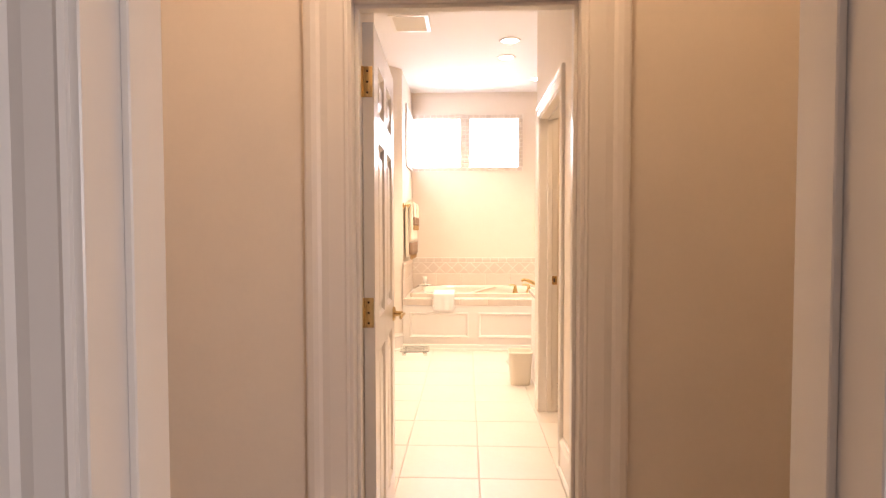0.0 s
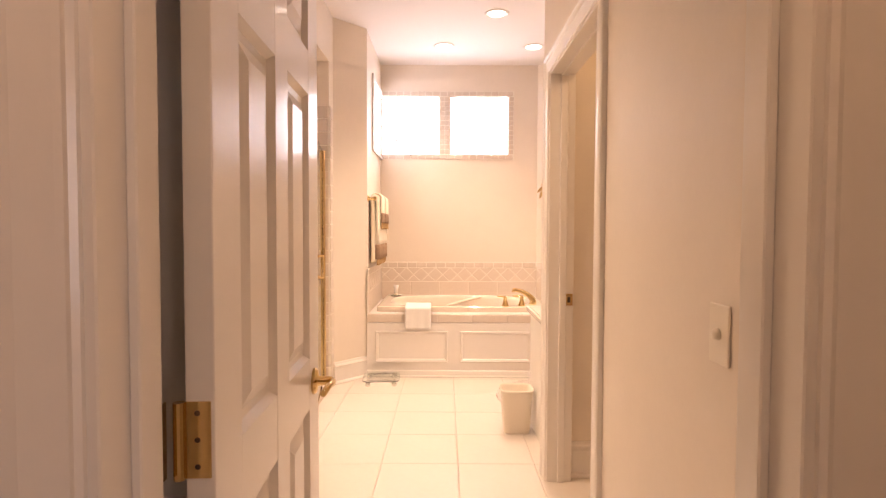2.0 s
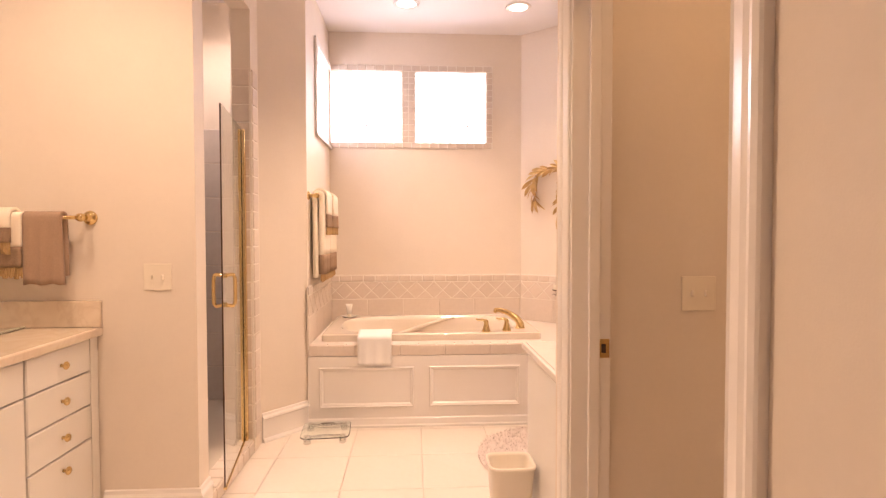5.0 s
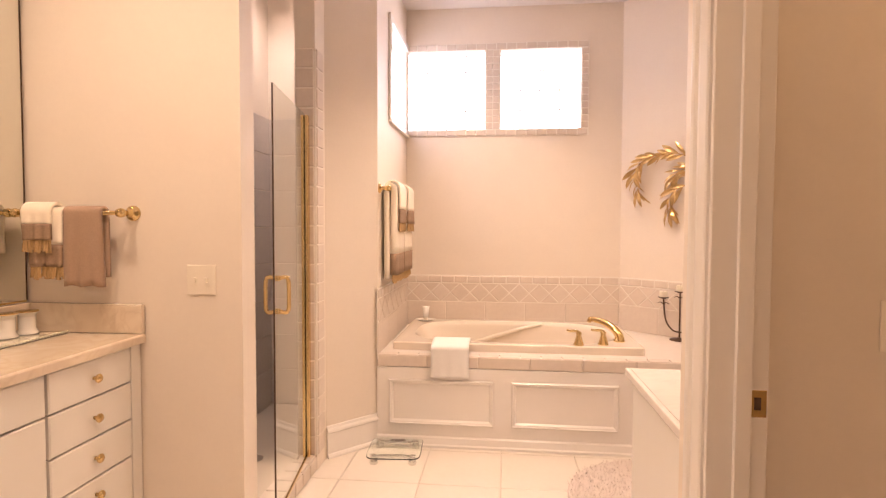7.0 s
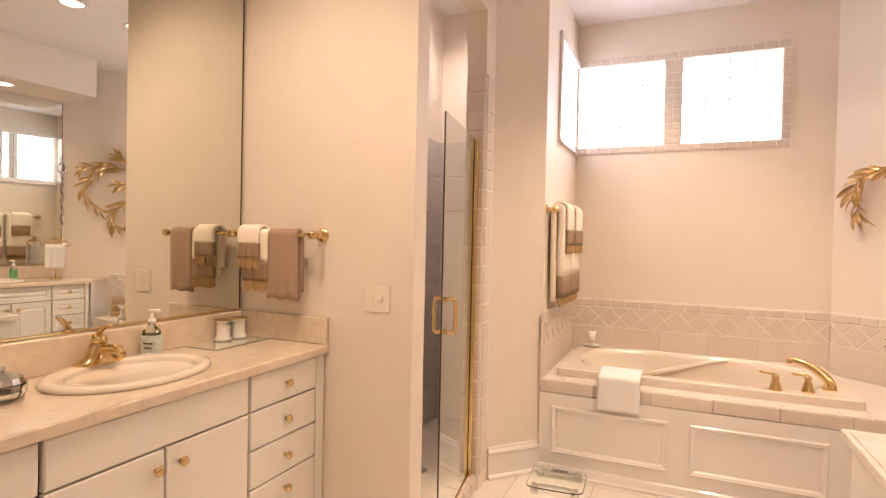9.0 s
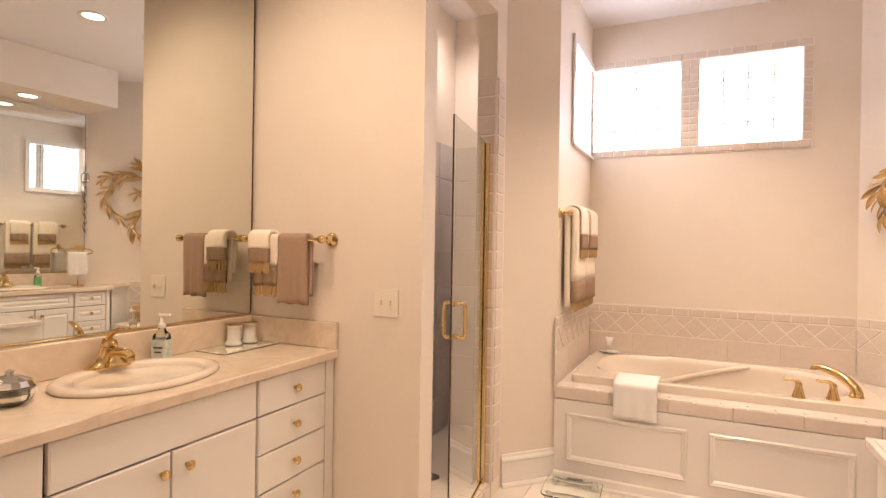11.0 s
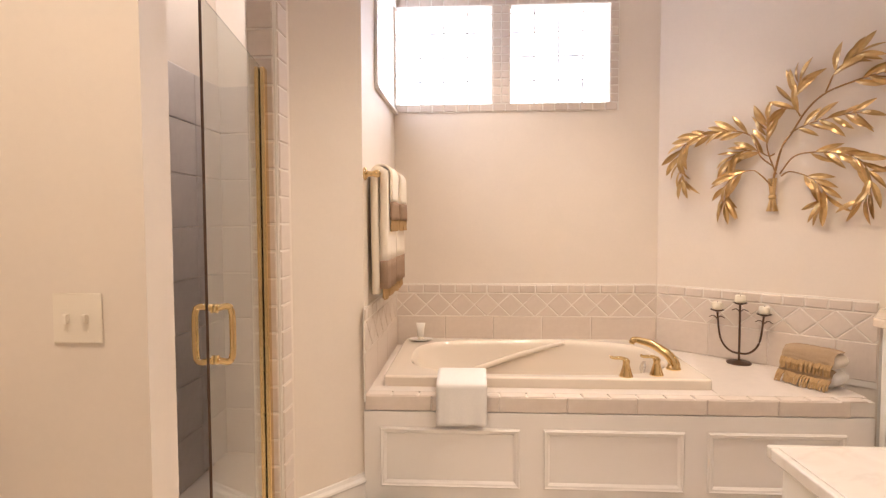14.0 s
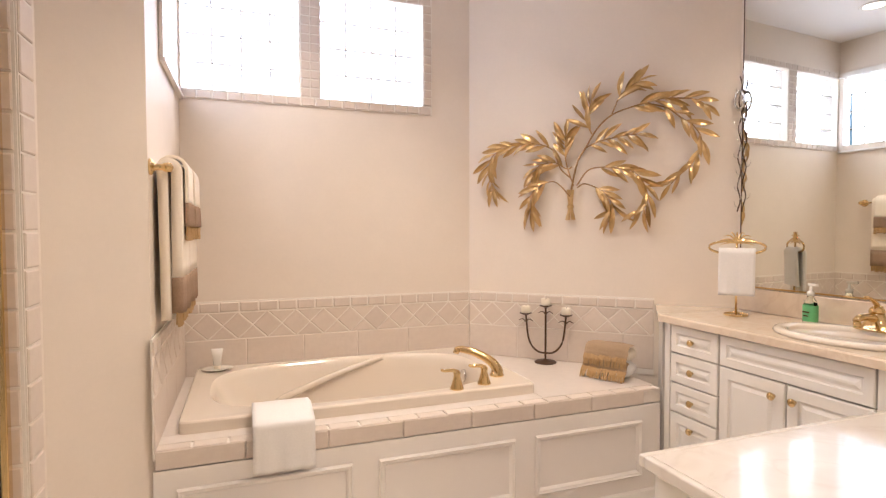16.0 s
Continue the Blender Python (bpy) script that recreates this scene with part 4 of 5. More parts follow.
def can_fixture(x, y, z):
    e = empty("recessed_light", x, y, z, "white recessed ceiling light of a set with one added fill, switched on", "ceiling light", "recessed ceiling lights")
    part("trim_ring", lathe([(0.072, -0.001), (0.072, -0.006), (0.090, -0.008), (0.098, -0.004), (0.098, -0.0005)], segs=28), TRIM, e, smooth=True)
    part("lens", lathe([(0.070, -0.003), (0.05, -0.004), (0, -0.005)], segs=24), GLOW, e, "glowing lamp lens")
    return e


# The last entry's fixture only goes with the added fill lamp.
for cx, cy, _, _ in CANS_AND_FILL:
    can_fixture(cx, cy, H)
can_fixture(2.80, 5.35, 2.64)
vent = empty("ceiling_vent", 0.53, 4.70, H, "white slatted ceiling air vent", "vent")
part("frame", boxes((-0.16, 0.16, -0.18, -0.15, -0.012, -0.001), (-0.16, 0.16, 0.15, 0.18, -0.012, -0.001), (-0.16, -0.13, -0.15, 0.15, -0.012, -0.001), (0.13, 0.16, -0.15, 0.15, -0.012, -0.001)), TRIM, vent)
part("backing", boxes((-0.13, 0.13, -0.15, 0.15, -0.002, -0.001)), TRIM, vent)
slat = bpy.data.meshes.new("slat")
bm = moved(boxes((-0.13, 0.13, -0.012, 0.012, -0.001, 0.001)), Matrix.Rotation(radians(-30), 4, "X"))
bm.to_mesh(slat)
bm.free()
slat.materials.append(TRIM)
for k in range(11):
    s = new("slat", slat)
    s.parent, s.location = vent, (0, -0.135 + k * 0.027, -0.008)


# ---- switches ----
def switch_plate(x, y, z, rz, gangs, label):
    e = empty("light_switch", x, y, z, label, "light switch", rz=rz)
    w = 0.035 + 0.0235 * (gangs - 1) * 1.0
    part("plate", boxes((-w, w, -0.006, -0.0005, -0.0575, 0.0575), bevel=0.0025), PLASTIC, e)
    for g in range(gangs):
        gx = (g - (gangs - 1) / 2) * 0.046
        part("toggle", moved(boxes((gx - 0.005, gx + 0.005, -0.018, -0.006, -0.010, 0.010), bevel=0.002), Matrix()), PLASTIC, e)
        for sz in (-0.03, 0.03):
            part("screw", lathe([(0.003, 0), (0.003, 0.001), (0, 0.0012)], gx, -0.006, sz, 8, Matrix.Rotation(radians(90), 4, "X")), PLASTIC, e)
    return e


switch_plate(-0.092, 4.74, 1.113, 0, 2, "ivory double light switch on the towel wall")
switch_plate(1.955, 4.08, 1.10, 0, 2, "ivory double light switch inside the toilet room")
dim = empty("dimmer_switch", 1.51, 2.315, 1.09, "ivory switch plate with a round dimmer knob", "light switch", rz=-90)
part("plate", boxes((-0.036, 0.036, -0.006, -0.0005, -0.0575, 0.0575), bevel=0.0025), PLASTIC, dim)
part("knob", lathe([(0.011, 0), (0.010, 0.008), (0.007, 0.011), (0, 0.012)], 0, -0.006, 0, 16, Matrix.Rotation(radians(90), 4, "X")), PLASTIC, dim, smooth=True)

strike = empty("strike_plate", 1.612, 4.012, 0.935, "brass strike plate on the toilet door jamb", "strike plate")
part("plate", boxes((-0.018, 0.018, -0.002, -0.0003, -0.030, 0.030), bevel=0.0008), BRASS, strike)
# No opening is cut: a dark patch paints the shade inside it.
part("hole", boxes((-0.008, 0.006, -0.0026, -0.0021, -0.014, 0.014)), BLACK, strike)
strike2 = empty("strike_plate", 0.5585, 0.80, 0.915, "dark metal strike plate on the hall door jamb", "strike plate")
part("plate", boxes((0.0003, 0.002, -0.012, 0.018, -0.028, 0.028), bevel=0.0008), DARK_IRON, strike2)


# ---- towels ----
def drape(width, front, back, arch=1.0, bar=0.009, gap=0.003, thick=0.016, solid=False, wave=0.006, phase=0.0, nu=14, flare=0.0, sag=0.0):
    """A cloth folded over a bar along x at the origin; front hangs at -y, back at +y. Returns rings by length, and the length itself."""
    prof = []
    r = bar + gap
    nf = 12
    for i in range(nf + 1):
        prof.append((-r, -front + front * i / nf))
    for i in range(1, 8):
        a = math.pi * i / 8
        prof.append((-r * math.cos(a), arch * r * math.sin(a)))
    for i in range(nf + 1):
        prof.append((r, -back * i / nf))
    def sheet(off):
        rows = []
        for k, (py, pz) in enumerate(prof):
            sgn = -1 if k <= nf else (1 if k >= nf + 7 else 0)
            low = min(1.0, max(0.0, -pz / max(front, 0.05)))
            row = []
            for u in range(nu + 1):
                x = (u / nu - 0.5) * width * (1 + flare * low)
                w = wave * low * math.sin(u * 1.3 + phase) + wave * 0.5 * low * math.sin(u * 2.9 + 2 * phase)
                a = math.atan2(pz, py) if pz > 0 else None
                ny, nz = (math.cos(a), math.sin(a)) if a is not None else (sgn, 0)
                row.append(Vector((x, py + off * ny + (w if sgn else 0) - (low * 0.01 if sgn > 0 else -low * 0.0), pz + off * nz - sag * low * math.sin(u * 0.9 + phase))))
            rows.append(row)
        return rows
    outer, inner = sheet(thick), sheet(0.0)
    if solid:
        inner = [[Vector((p.x * 0.90, p.y * 0.06, min(p.z, 0.0))) for p in row] for row in inner]
    return outer, inner, nf


def towel_mesh(outer, inner, k0, k1):
    """The stretch of a draped cloth between two rows of it, closed into a solid."""
    rings = []
    for a, b in zip(outer[k0:k1 + 1], inner[k0:k1 + 1]):
        rings.append(list(a) + list(reversed(b)))
    return loft(rings)


def fringe_mesh(row, inner_row, length, seed, lean=0.004):
    """Many twisted tassels hanging from the lower edge of a cloth."""
    rng = random.Random(seed)
    bms = []
    n = max(6, int((row[-1] - row[0]).length / 0.0065))
    for i in range(n):
        f = (i + 0.5) / n * (len(row) - 1)
        j = int(f)
        p = (row[j].lerp(row[min(j + 1, len(row) - 1)], f - j) + inner_row[j].lerp(inner_row[min(j + 1, len(row) - 1)], f - j)) / 2
        q = p + Vector((rng.uniform(-lean, lean), rng.uniform(-lean, lean), -length * rng.uniform(0.8, 1.1)))
        bms.append(tube([p + Vector((0, 0, 0.003)), (p + q) / 2 + Vector((rng.uniform(-0.002, 0.002), rng.uniform(-0.002, 0.002), 0)), q], 0.0042, 5, 0.0058))
    return merge(*bms)


def towel(x, y, z, rz, width, front, back, mat, label, band=False, fringe=0.0, **kw):
    """A towel over a bar; with a woven band above a fringe if wanted."""
    e = empty("towel", x, y, z, label, "towel", rz=rz)
    outer, inner, nf = drape(width, front, back, **kw)
    last = len(outer) - 1
    kb = int(band)
    kl = last - kb if kw.get("solid") else last
    part("cloth", towel_mesh(outer, inner, kb, kl), mat, e, smooth=True)
    if band:
        grow = [[p + Vector((0, -0.0015, 0)) for p in r] for r in outer]
        part("woven_band", towel_mesh(grow, inner, 0, kb), TAN_BAND, e, "brown woven band", smooth=True)
    if kl < last:
        part("woven_band", towel_mesh(outer, inner, kl, last), TAN_BAND, e, "brown woven band", smooth=True)
        part("fringe", fringe_mesh(outer[last], inner[last], fringe, label + "b"), FRINGE, e, "golden brown tassel fringe")
    if fringe and kw.get("solid"):
        for u in (0, len(outer[0]) - 1):
            edge = [outer[0][u].lerp(outer[last][u], 0.06 + 0.88 * i / 12) for i in range(13)]
            part("fringe", fringe_mesh(edge, edge, fringe, label + str(u)), FRINGE, e, "golden brown tassel fringe")
        part("fringe", fringe_mesh(outer[0], outer[0], fringe, label), FRINGE, e, "golden brown tassel fringe")
    elif fringe:
        part("fringe", fringe_mesh(outer[0], inner[0], fringe, label), FRINGE, e, "golden brown tassel fringe")
    return e


def towel_bar(x, y, z, rz, length, off, label):
    """A bar along +x from the origin, held off a wall that lies behind at +y."""
    e = empty("towel_bar", x, y, z, label, "towel bar", rz=rz)
    part("bar", tube([(0, 0, 0), (length, 0, 0)], 0.008, 12), BRASS, e, smooth=True)
    for px in (0, length):
        part("post", lathe([(0.030, 0), (0.030, 0.006), (0.024, 0.011), (0.018, 0.014), (0.012, 0.02), (0.011, off - 0.02), (0.016, off - 0.012), (0.018, off), (0.015, off + 0.012), (0.0, off + 0.018)], px, off, 0, 20, Matrix.Rotation(radians(90), 4, "X")), BRASS, e, smooth=True)
    return e


towel_bar(-0.805, 4.668, 1.368, 0, 0.437, 0.072, "polished brass towel bar with flared posts")
towel(-0.660, 4.668, 1.368, 0, 0.140, 0.205, 0.20, CREAM_TERRY, "cream towel with brown band and golden fringe on the bar", 5, 0.045, phase=0.4, thick=0.012)
towel(-0.685, 4.668, 1.370, 0, 0.118, 0.105, 0.16, CREAM_TERRY, "small cream fringed towel over a longer towel", 7, 0.045, gap=0.018, thick=0.013, phase=1.1)
towel(-0.508, 4.668, 1.368, 0, 0.150, 0.275, 0.24, MAUVE_TERRY, "mauve brown terry towel hanging on a brass bar", phase=2.0, sag=0.004, thick=0.014, flare=0.06)

towel_bar(0.370, 6.02, 1.555, 90, 0.74, 0.060, "polished brass towel bar beside the tub")
for ty, tw, ph in ((6.205, 0.27, 1.7), (6.520, 0.28, 0.2)):
    towel(0.367, ty, 1.555, 90, tw, 0.535, 0.56, CREAM_TERRY, "cream bath towel with brown band and golden fringe", 3, 0.05, bar=0.004, gap=0.002, thick=0.034, phase=ph, wave=0.006)
    towel(0.372, ty + 0.01, 1.558, 90, tw * 0.72, 0.215, 0.20, CREAM_TERRY, "cream hand towel with brown band and fringe", 5, 0.05, gap=0.033, thick=0.013, phase=ph + 0.9, wave=0.006, flare=0.05)
towel(0.755, 6.07, DECK + 0.056, 0, 0.225, 0.180, 0.012, WHITE_TERRY, "white terry towel folded over the tub rim", bar=0.118, gap=0.012, arch=0.14, phase=0.6, wave=0.004, thick=0.014)

# rolled towels with fringe on the deck
roll = empty("towel_stack", 2.46, 6.24, DECK + 0.001, "folded cream towels with tan fringed towels on top", "towels", rz=-60)


def cushion(w, d, h, z, seed, squeeze=0.0):
    rings = []
    for i in range(7):
        t = i / 6
        k = math.sin(math.pi * (0.12 + 0.76 * t)) ** 0.45
        rings.append(oval(w / 2 * k, d / 2 * k, z + h * t, 4.5, n=40))
    bm = loft(rings)
    rng = random.Random(seed)
    for v in bm.verts:
        v.co += Vector((noise.noise(v.co * 22 + Vector((seed, 0, 0))) * 0.005, noise.noise(v.co * 20 + Vector((0, seed, 0))) * 0.005, noise.noise(v.co * 18) * 0.004))
    return bm


part("folded_towel", cushion(0.245, 0.15, 0.088, 0.0, 1), WHITE_TERRY, roll, smooth=True)
part("folded_towel", cushion(0.240, 0.14, 0.085, 0.080, 2), CREAM_TERRY, roll, smooth=True)
TAN_TERRY = material("tan woven towel", (0.38, 0.265, 0.16), 0.95, grain=0.4, scale=140, bump=0.5, bump_scale=260)


def flap(profile, width, thick, seed):
    """A soft sheet of that width bent along (y, z) points."""
    pts = spline([(0, y, z) for y, z in profile], 6)
    rings = []
    for i, p in enumerate(pts):
        d = (pts[min(i + 1, len(pts) - 1)] - pts[max(i - 1, 0)]).normalized()
        up = Vector((0, -d.z, d.y))
        row = []
        for side in (1, -1):
            for u in range(13):
                f = (u / 12 - 0.5) * side
                puff = 0.005 * noise.noise(Vector((f * 9, i * 0.3, seed))) + thick * 0.5 * (1 - abs(2 * f) ** 6) * side
                row.append(p + Vector((f * width, 0, 0)) + up * puff)
        rings.append(row)
    return loft(rings)


def tassels(y0, z0, y1, z1, width, count, seed):
    """A dense row of twisted strands that fall from one level line to another."""
    rng = random.Random(seed)
    out = []
    for i in range(count):
        x = (i + 0.5) / count * width - width / 2
        a = Vector((x, y0, z0 + rng.uniform(-0.002, 0.002)))
        b = Vector((x + rng.uniform(-0.007, 0.007), y1 + rng.uniform(-0.008, 0.006), max(z1 + rng.uniform(-0.004, 0.006), 0.004)))
        out.append(tube([a, (a + b) / 2 + Vector((rng.uniform(-0.003, 0.003), -0.006, 0.004)), b], 0.0042, 5, 0.0034))
    return merge(*out)


part("tan_towel", flap([(0.03, 0.166), (-0.03, 0.172), (-0.066, 0.158), (-0.080, 0.130), (-0.086, 0.112)], 0.235, 0.016, 1), TAN_TERRY, roll, "tan woven towel", smooth=True)
part("fringe", tassels(-0.088, 0.118, -0.108, 0.068, 0.232, 46, 1), FRINGE, roll, "tan tassel fringe")
part("tan_towel", flap([(-0.06, 0.092), (-0.082, 0.082), (-0.094, 0.060), (-0.100, 0.046)], 0.240, 0.016, 4), TAN_TERRY, roll, "tan woven towel", smooth=True)
part("fringe", tassels(-0.102, 0.052, -0.138, 0.006, 0.240, 48, 2), FRINGE, roll, "tan tassel fringe")


# ---- gold branches on the angled wall ----
art = empty("wall_sculpture", 1.95, 6.99, 0, "gold metal leaf branches tied in a bundle on the wall", "wall sculpture", rz=math.degrees(math.atan2(-1.01, 1.10)))


def leaf(p, d, length, seed):
    """A slender folded leaf that starts at p and points along d in the plane of the wall."""
    rng = random.Random(seed)
    d = Vector(d).normalized()
    side = Vector((-d.z, 0, d.x))
    curl, tilt = rng.uniform(-0.25, 0.25), rng.uniform(-0.9, 0.9)
    out = Vector((0, -1, 0))
    across = (side * math.cos(tilt) + out * math.sin(tilt)).normalized()
    norm = d.cross(across)
    bm = bmesh.new()
    rows = []
    for i in range(8):
        t = i / 7
        w = length * 0.116 * math.sin(math.pi * min(1, t * 0.985 + 0.012)) ** 0.85 + 0.0006
        c = p + d * length * t + side * curl * length * t * t * 0.6 + out * 0.02 * math.sin(math.pi * t)
        rows.append([c - across * w + norm * w * 0.35, c, c + across * w + norm * w * 0.35])
    vs = [[bm.verts.new(q) for q in r] for r in rows]
    back = [[bm.verts.new(q + norm * 0.0012) for q in r] for r in rows]
    for g, flip in ((vs, 0), (back, 1)):
        for a, b in zip(g, g[1:]):
            for i in range(2):
                f = (a[i], a[i + 1], b[i + 1], b[i])
                bm.faces.new(f if not flip else f[::-1])
    for i in (0, 2):
        for k in range(7):
            bm.faces.new((vs[k][i], vs[k + 1][i], back[k + 1][i], back[k][i]))
    return bm


count = 0


def branch(points, leaves, size=0.105, r=0.0045, start=0.25):
    """A stem through (along, height) points on the wall, with leaves set to both sides of it."""
    global count
    depth = 0.03 + 0.012 * (count % 3)
    path = spline([(u, -depth - 0.012 * math.sin(2.2 * i), z) for i, (u, z) in enumerate(points)], 8)
    stem = part("branch", tube(path, r, 7, r * 0.45), STEM, art, "dark gold metal stem", smooth=True)
    rng = random.Random(count + 11)
    n = len(path)
    leaves = round(leaves * 1.2)
    for i in range(leaves):
        f = start + (1 - start) * i / max(leaves - 1, 1)
        k = min(n - 2, int(f * (n - 1)))
        d = (path[k + 1] - path[k]).normalized()
        ang = radians(rng.uniform(18, 40)) * (1 if i % 2 else -1) if i < leaves - 1 else 0
        dd = Vector((d.x * math.cos(ang) - d.z * math.sin(ang), 0, d.x * math.sin(ang) + d.z * math.cos(ang)))
        dd.z -= 0.18
        part("leaf", leaf(path[k].copy(), dd, size * rng.uniform(0.85, 1.2), count * 100 + i), BRONZE, stem)
    count += 1


branch([(0.63, 1.53), (0.67, 1.71), (0.71, 1.79), (0.78, 1.90), (0.86, 1.97), (0.97, 2.01), (1.04, 2.02), (1.11, 2.035), (1.19, 2.035), (1.28, 2.015), (1.33, 1.985)], 12, 0.12, 0.006, 0.5)
branch([(1.03, 2.02), (1.14, 1.98), (1.22, 1.92), (1.27, 1.88), (1.31, 1.81), (1.30, 1.73), (1.26, 1.67), (1.21, 1.62), (1.16, 1.57)], 13, 0.12, start=0.12)
branch([(0.86, 1.97), (0.90, 2.06), (0.95, 2.11), (0.99, 2.13)], 8, 0.12, start=0.25)
branch([(0.75, 1.87), (0.72, 1.94), (0.73, 2.01), (0.745, 2.05)], 9, 0.12, start=0.1)
branch([(0.71, 1.79), (0.78, 1.82), (0.85, 1.84), (0.94, 1.85), (1.00, 1.85)], 10, 0.12, start=0.15)
branch([(0.67, 1.58), (0.73, 1.66), (0.80, 1.68), (0.89, 1.67), (0.97, 1.65), (1.02, 1.60), (1.05, 1.52), (1.04, 1.46), (1.01, 1.42)], 17, 0.12, start=0.25)
branch([(0.67, 1.57), (0.71, 1.59), (0.77, 1.57), (0.83, 1.53), (0.87, 1.46), (0.86, 1.43)], 10, 0.125, start=0.4)
branch([(0.65, 1.58), (0.61, 1.71), (0.60, 1.81), (0.605, 1.87)], 9, 0.115, start=0.42)
branch([(0.64, 1.62), (0.58, 1.68), (0.53, 1.79), (0.44, 1.83), (0.34, 1.83), (0.24, 1.82), (0.17, 1.77), (0.15, 1.70), (0.16, 1.62), (0.18, 1.56)], 23, 0.12, start=0.25)
branch([(0.64, 1.69), (0.61, 1.68), (0.54, 1.72), (0.46, 1.71), (0.42, 1.67)], 9, 0.12, start=0.35)
branch([(0.63, 1.52), (0.58, 1.58), (0.53, 1.61), (0.46, 1.59), (0.41, 1.54), (0.40, 1.47), (0.405, 1.44)], 11, 0.125, start=0.4)
for k in range(6):
    a = k * 1.05
    part("bundle_stem", tube(spline([(0.63 + 0.016 * math.cos(a), -0.03 + 0.012 * math.sin(a), 1.56), (0.632 + 0.008 * math.cos(a), -0.03 + 0.008 * math.sin(a), 1.46), (0.632 + 0.024 * math.cos(a), -0.03 + 0.018 * math.sin(a), 1.385)], 4), 0.006, 7), BRONZE, art)
part("tie", lathe([(0.016, 0), (0.019, 0.008), (0.019, 0.016), (0.016, 0.024)], 0.632, -0.03, 1.45, 14), BRONZE, art, smooth=True)

# ---- candle holder ----
ch = empty("candle_holder", 2.27, 6.60, DECK + 0.001, "dark bronze three-armed candle holder with ivory candles", "candle holder", rz=-42)
part("base", lathe([(0.062, 0), (0.064, 0.004), (0.058, 0.009), (0.02, 0.013), (0.007, 0.02)], segs=28), DARK_IRON, ch, smooth=True)
part("stem", tube([(0, 0, 0.012), (0, 0, 0.15), (0, 0, 0.335)], 0.006, 8), DARK_IRON, ch)
for s in (-1, 1):
    part("arm", tube(spline([(0, 0, 0.055), (s * 0.045, 0, 0.062), (s * 0.085, 0, 0.10), (s * 0.105, 0, 0.16), (s * 0.118, 0, 0.285)], 6), 0.0055, 8), DARK_IRON, ch, smooth=True)
for x, z in ((0, 0.335), (-0.118, 0.285), (0.118, 0.285)):
    for s in (-1, 1):
        part("curl", tube(spline([(x, 0, z - 0.05), (x + s * 0.02, 0, z - 0.035), (x + s * 0.042, 0, z - 0.045)], 4), 0.004, 6, 0.002), DARK_IRON, ch)
    part("cup", lathe([(0.008, -0.012), (0.034, -0.002), (0.037, 0.002), (0.033, 0.002)], x, 0, z, 20), DARK_IRON, ch, smooth=True)
    part("candle", lathe([(0.026, 0), (0.027, 0.003), (0.026, 0.036), (0.022, 0.040), (0.010, 0.037), (0, 0.036)], x, 0, z + 0.003, 20), WAX, ch, "ivory wax candle", smooth=True)
    part("wick", tube([(x, 0, z + 0.038), (x + 0.002, 0, z + 0.047)], 0.0012, 5), DARK_IRON, ch)

# ---- small things by the tub ----
dish = empty("soap_dish", 0.480, 6.88, DECK + 0.0485, "white oval dish with a small lotion tube", "dish")
part("dish", loft([oval(0.045, 0.03, 0, 2, n=24), oval(0.075, 0.048, 0.010, 2, n=24), oval(0.080, 0.052, 0.014, 2, n=24), oval(0.070, 0.044, 0.011, 2, n=24), oval(0.03, 0.02, 0.008, 2, n=24)]), PORCELAIN, dish, smooth=True)
tb = empty("lotion_tube", 0.480, 6.88, DECK + 0.0575, "small white lotion tube standing on its cap", "bottle")
part("tube", loft([oval(0.020, 0.020, 0.02, 2, n=20), oval(0.022, 0.018, 0.06, 2, n=20), oval(0.030, 0.004, 0.105, 2, n=20)]), PORCELAIN, tb, smooth=True)
part("cap", lathe([(0.017, 0), (0.018, 0.003), (0.017, 0.02)], segs=18), PLASTIC, tb)

bin_ = empty("waste_bin", 1.445, 4.72, 0, "cream plastic tapered waste bin on the floor", "waste bin")
part("shell", loft([oval(0.070, 0.062, 0.004, 5, n=40), oval(0.078, 0.070, 0.0, 5, n=40), oval(0.082, 0.074, 0.012, 5, n=40), oval(0.098, 0.090, 0.262, 5, n=40), oval(0.104, 0.096, 0.266, 5, n=40), oval(0.105, 0.097, 0.278, 5, n=40), oval(0.098, 0.090, 0.281, 5, n=40), oval(0.093, 0.085, 0.265, 5, n=40), oval(0.074, 0.066, 0.02, 5, n=40)]), PLASTIC, bin_, smooth=True)

scale = empty("bathroom_scale", 0.455, 5.80, 0, "clear glass bathroom scale with chrome feet", "scale", rz=4)
part("glass_plate", loft([oval(0.150, 0.150, 0.040, 7, n=48), oval(0.153, 0.153, 0.044, 7, n=48), oval(0.150, 0.150, 0.048, 7, n=48)]), GLASS, scale).visible_shadow = False
for sx in (-1, 1):
    for sy in (-1, 1):
        part("foot", lathe([(0.020, 0), (0.023, 0.004), (0.023, 0.022), (0.016, 0.028), (0.016, 0.040), (0.018, 0.049), (0.010, 0.053), (0, 0.053)], sx * 0.108, sy * 0.108, 0, 18), CHROME, scale, "chrome foot", smooth=True)
    part("sensor_bar", tube(spline([(-0.10, sx * 0.108, 0.034), (-0.05, sx * 0.095, 0.034), (0.05, sx * 0.095, 0.034), (0.10, sx * 0.108, 0.034)], 4), 0.010, 8), CHROME, scale, "grey metal bar", smooth=True)
part("display", boxes((-0.045, 0.045, 0.10, 0.135, 0.030, 0.0395), bevel=0.003), DARK_IRON, scale, "dark display unit")

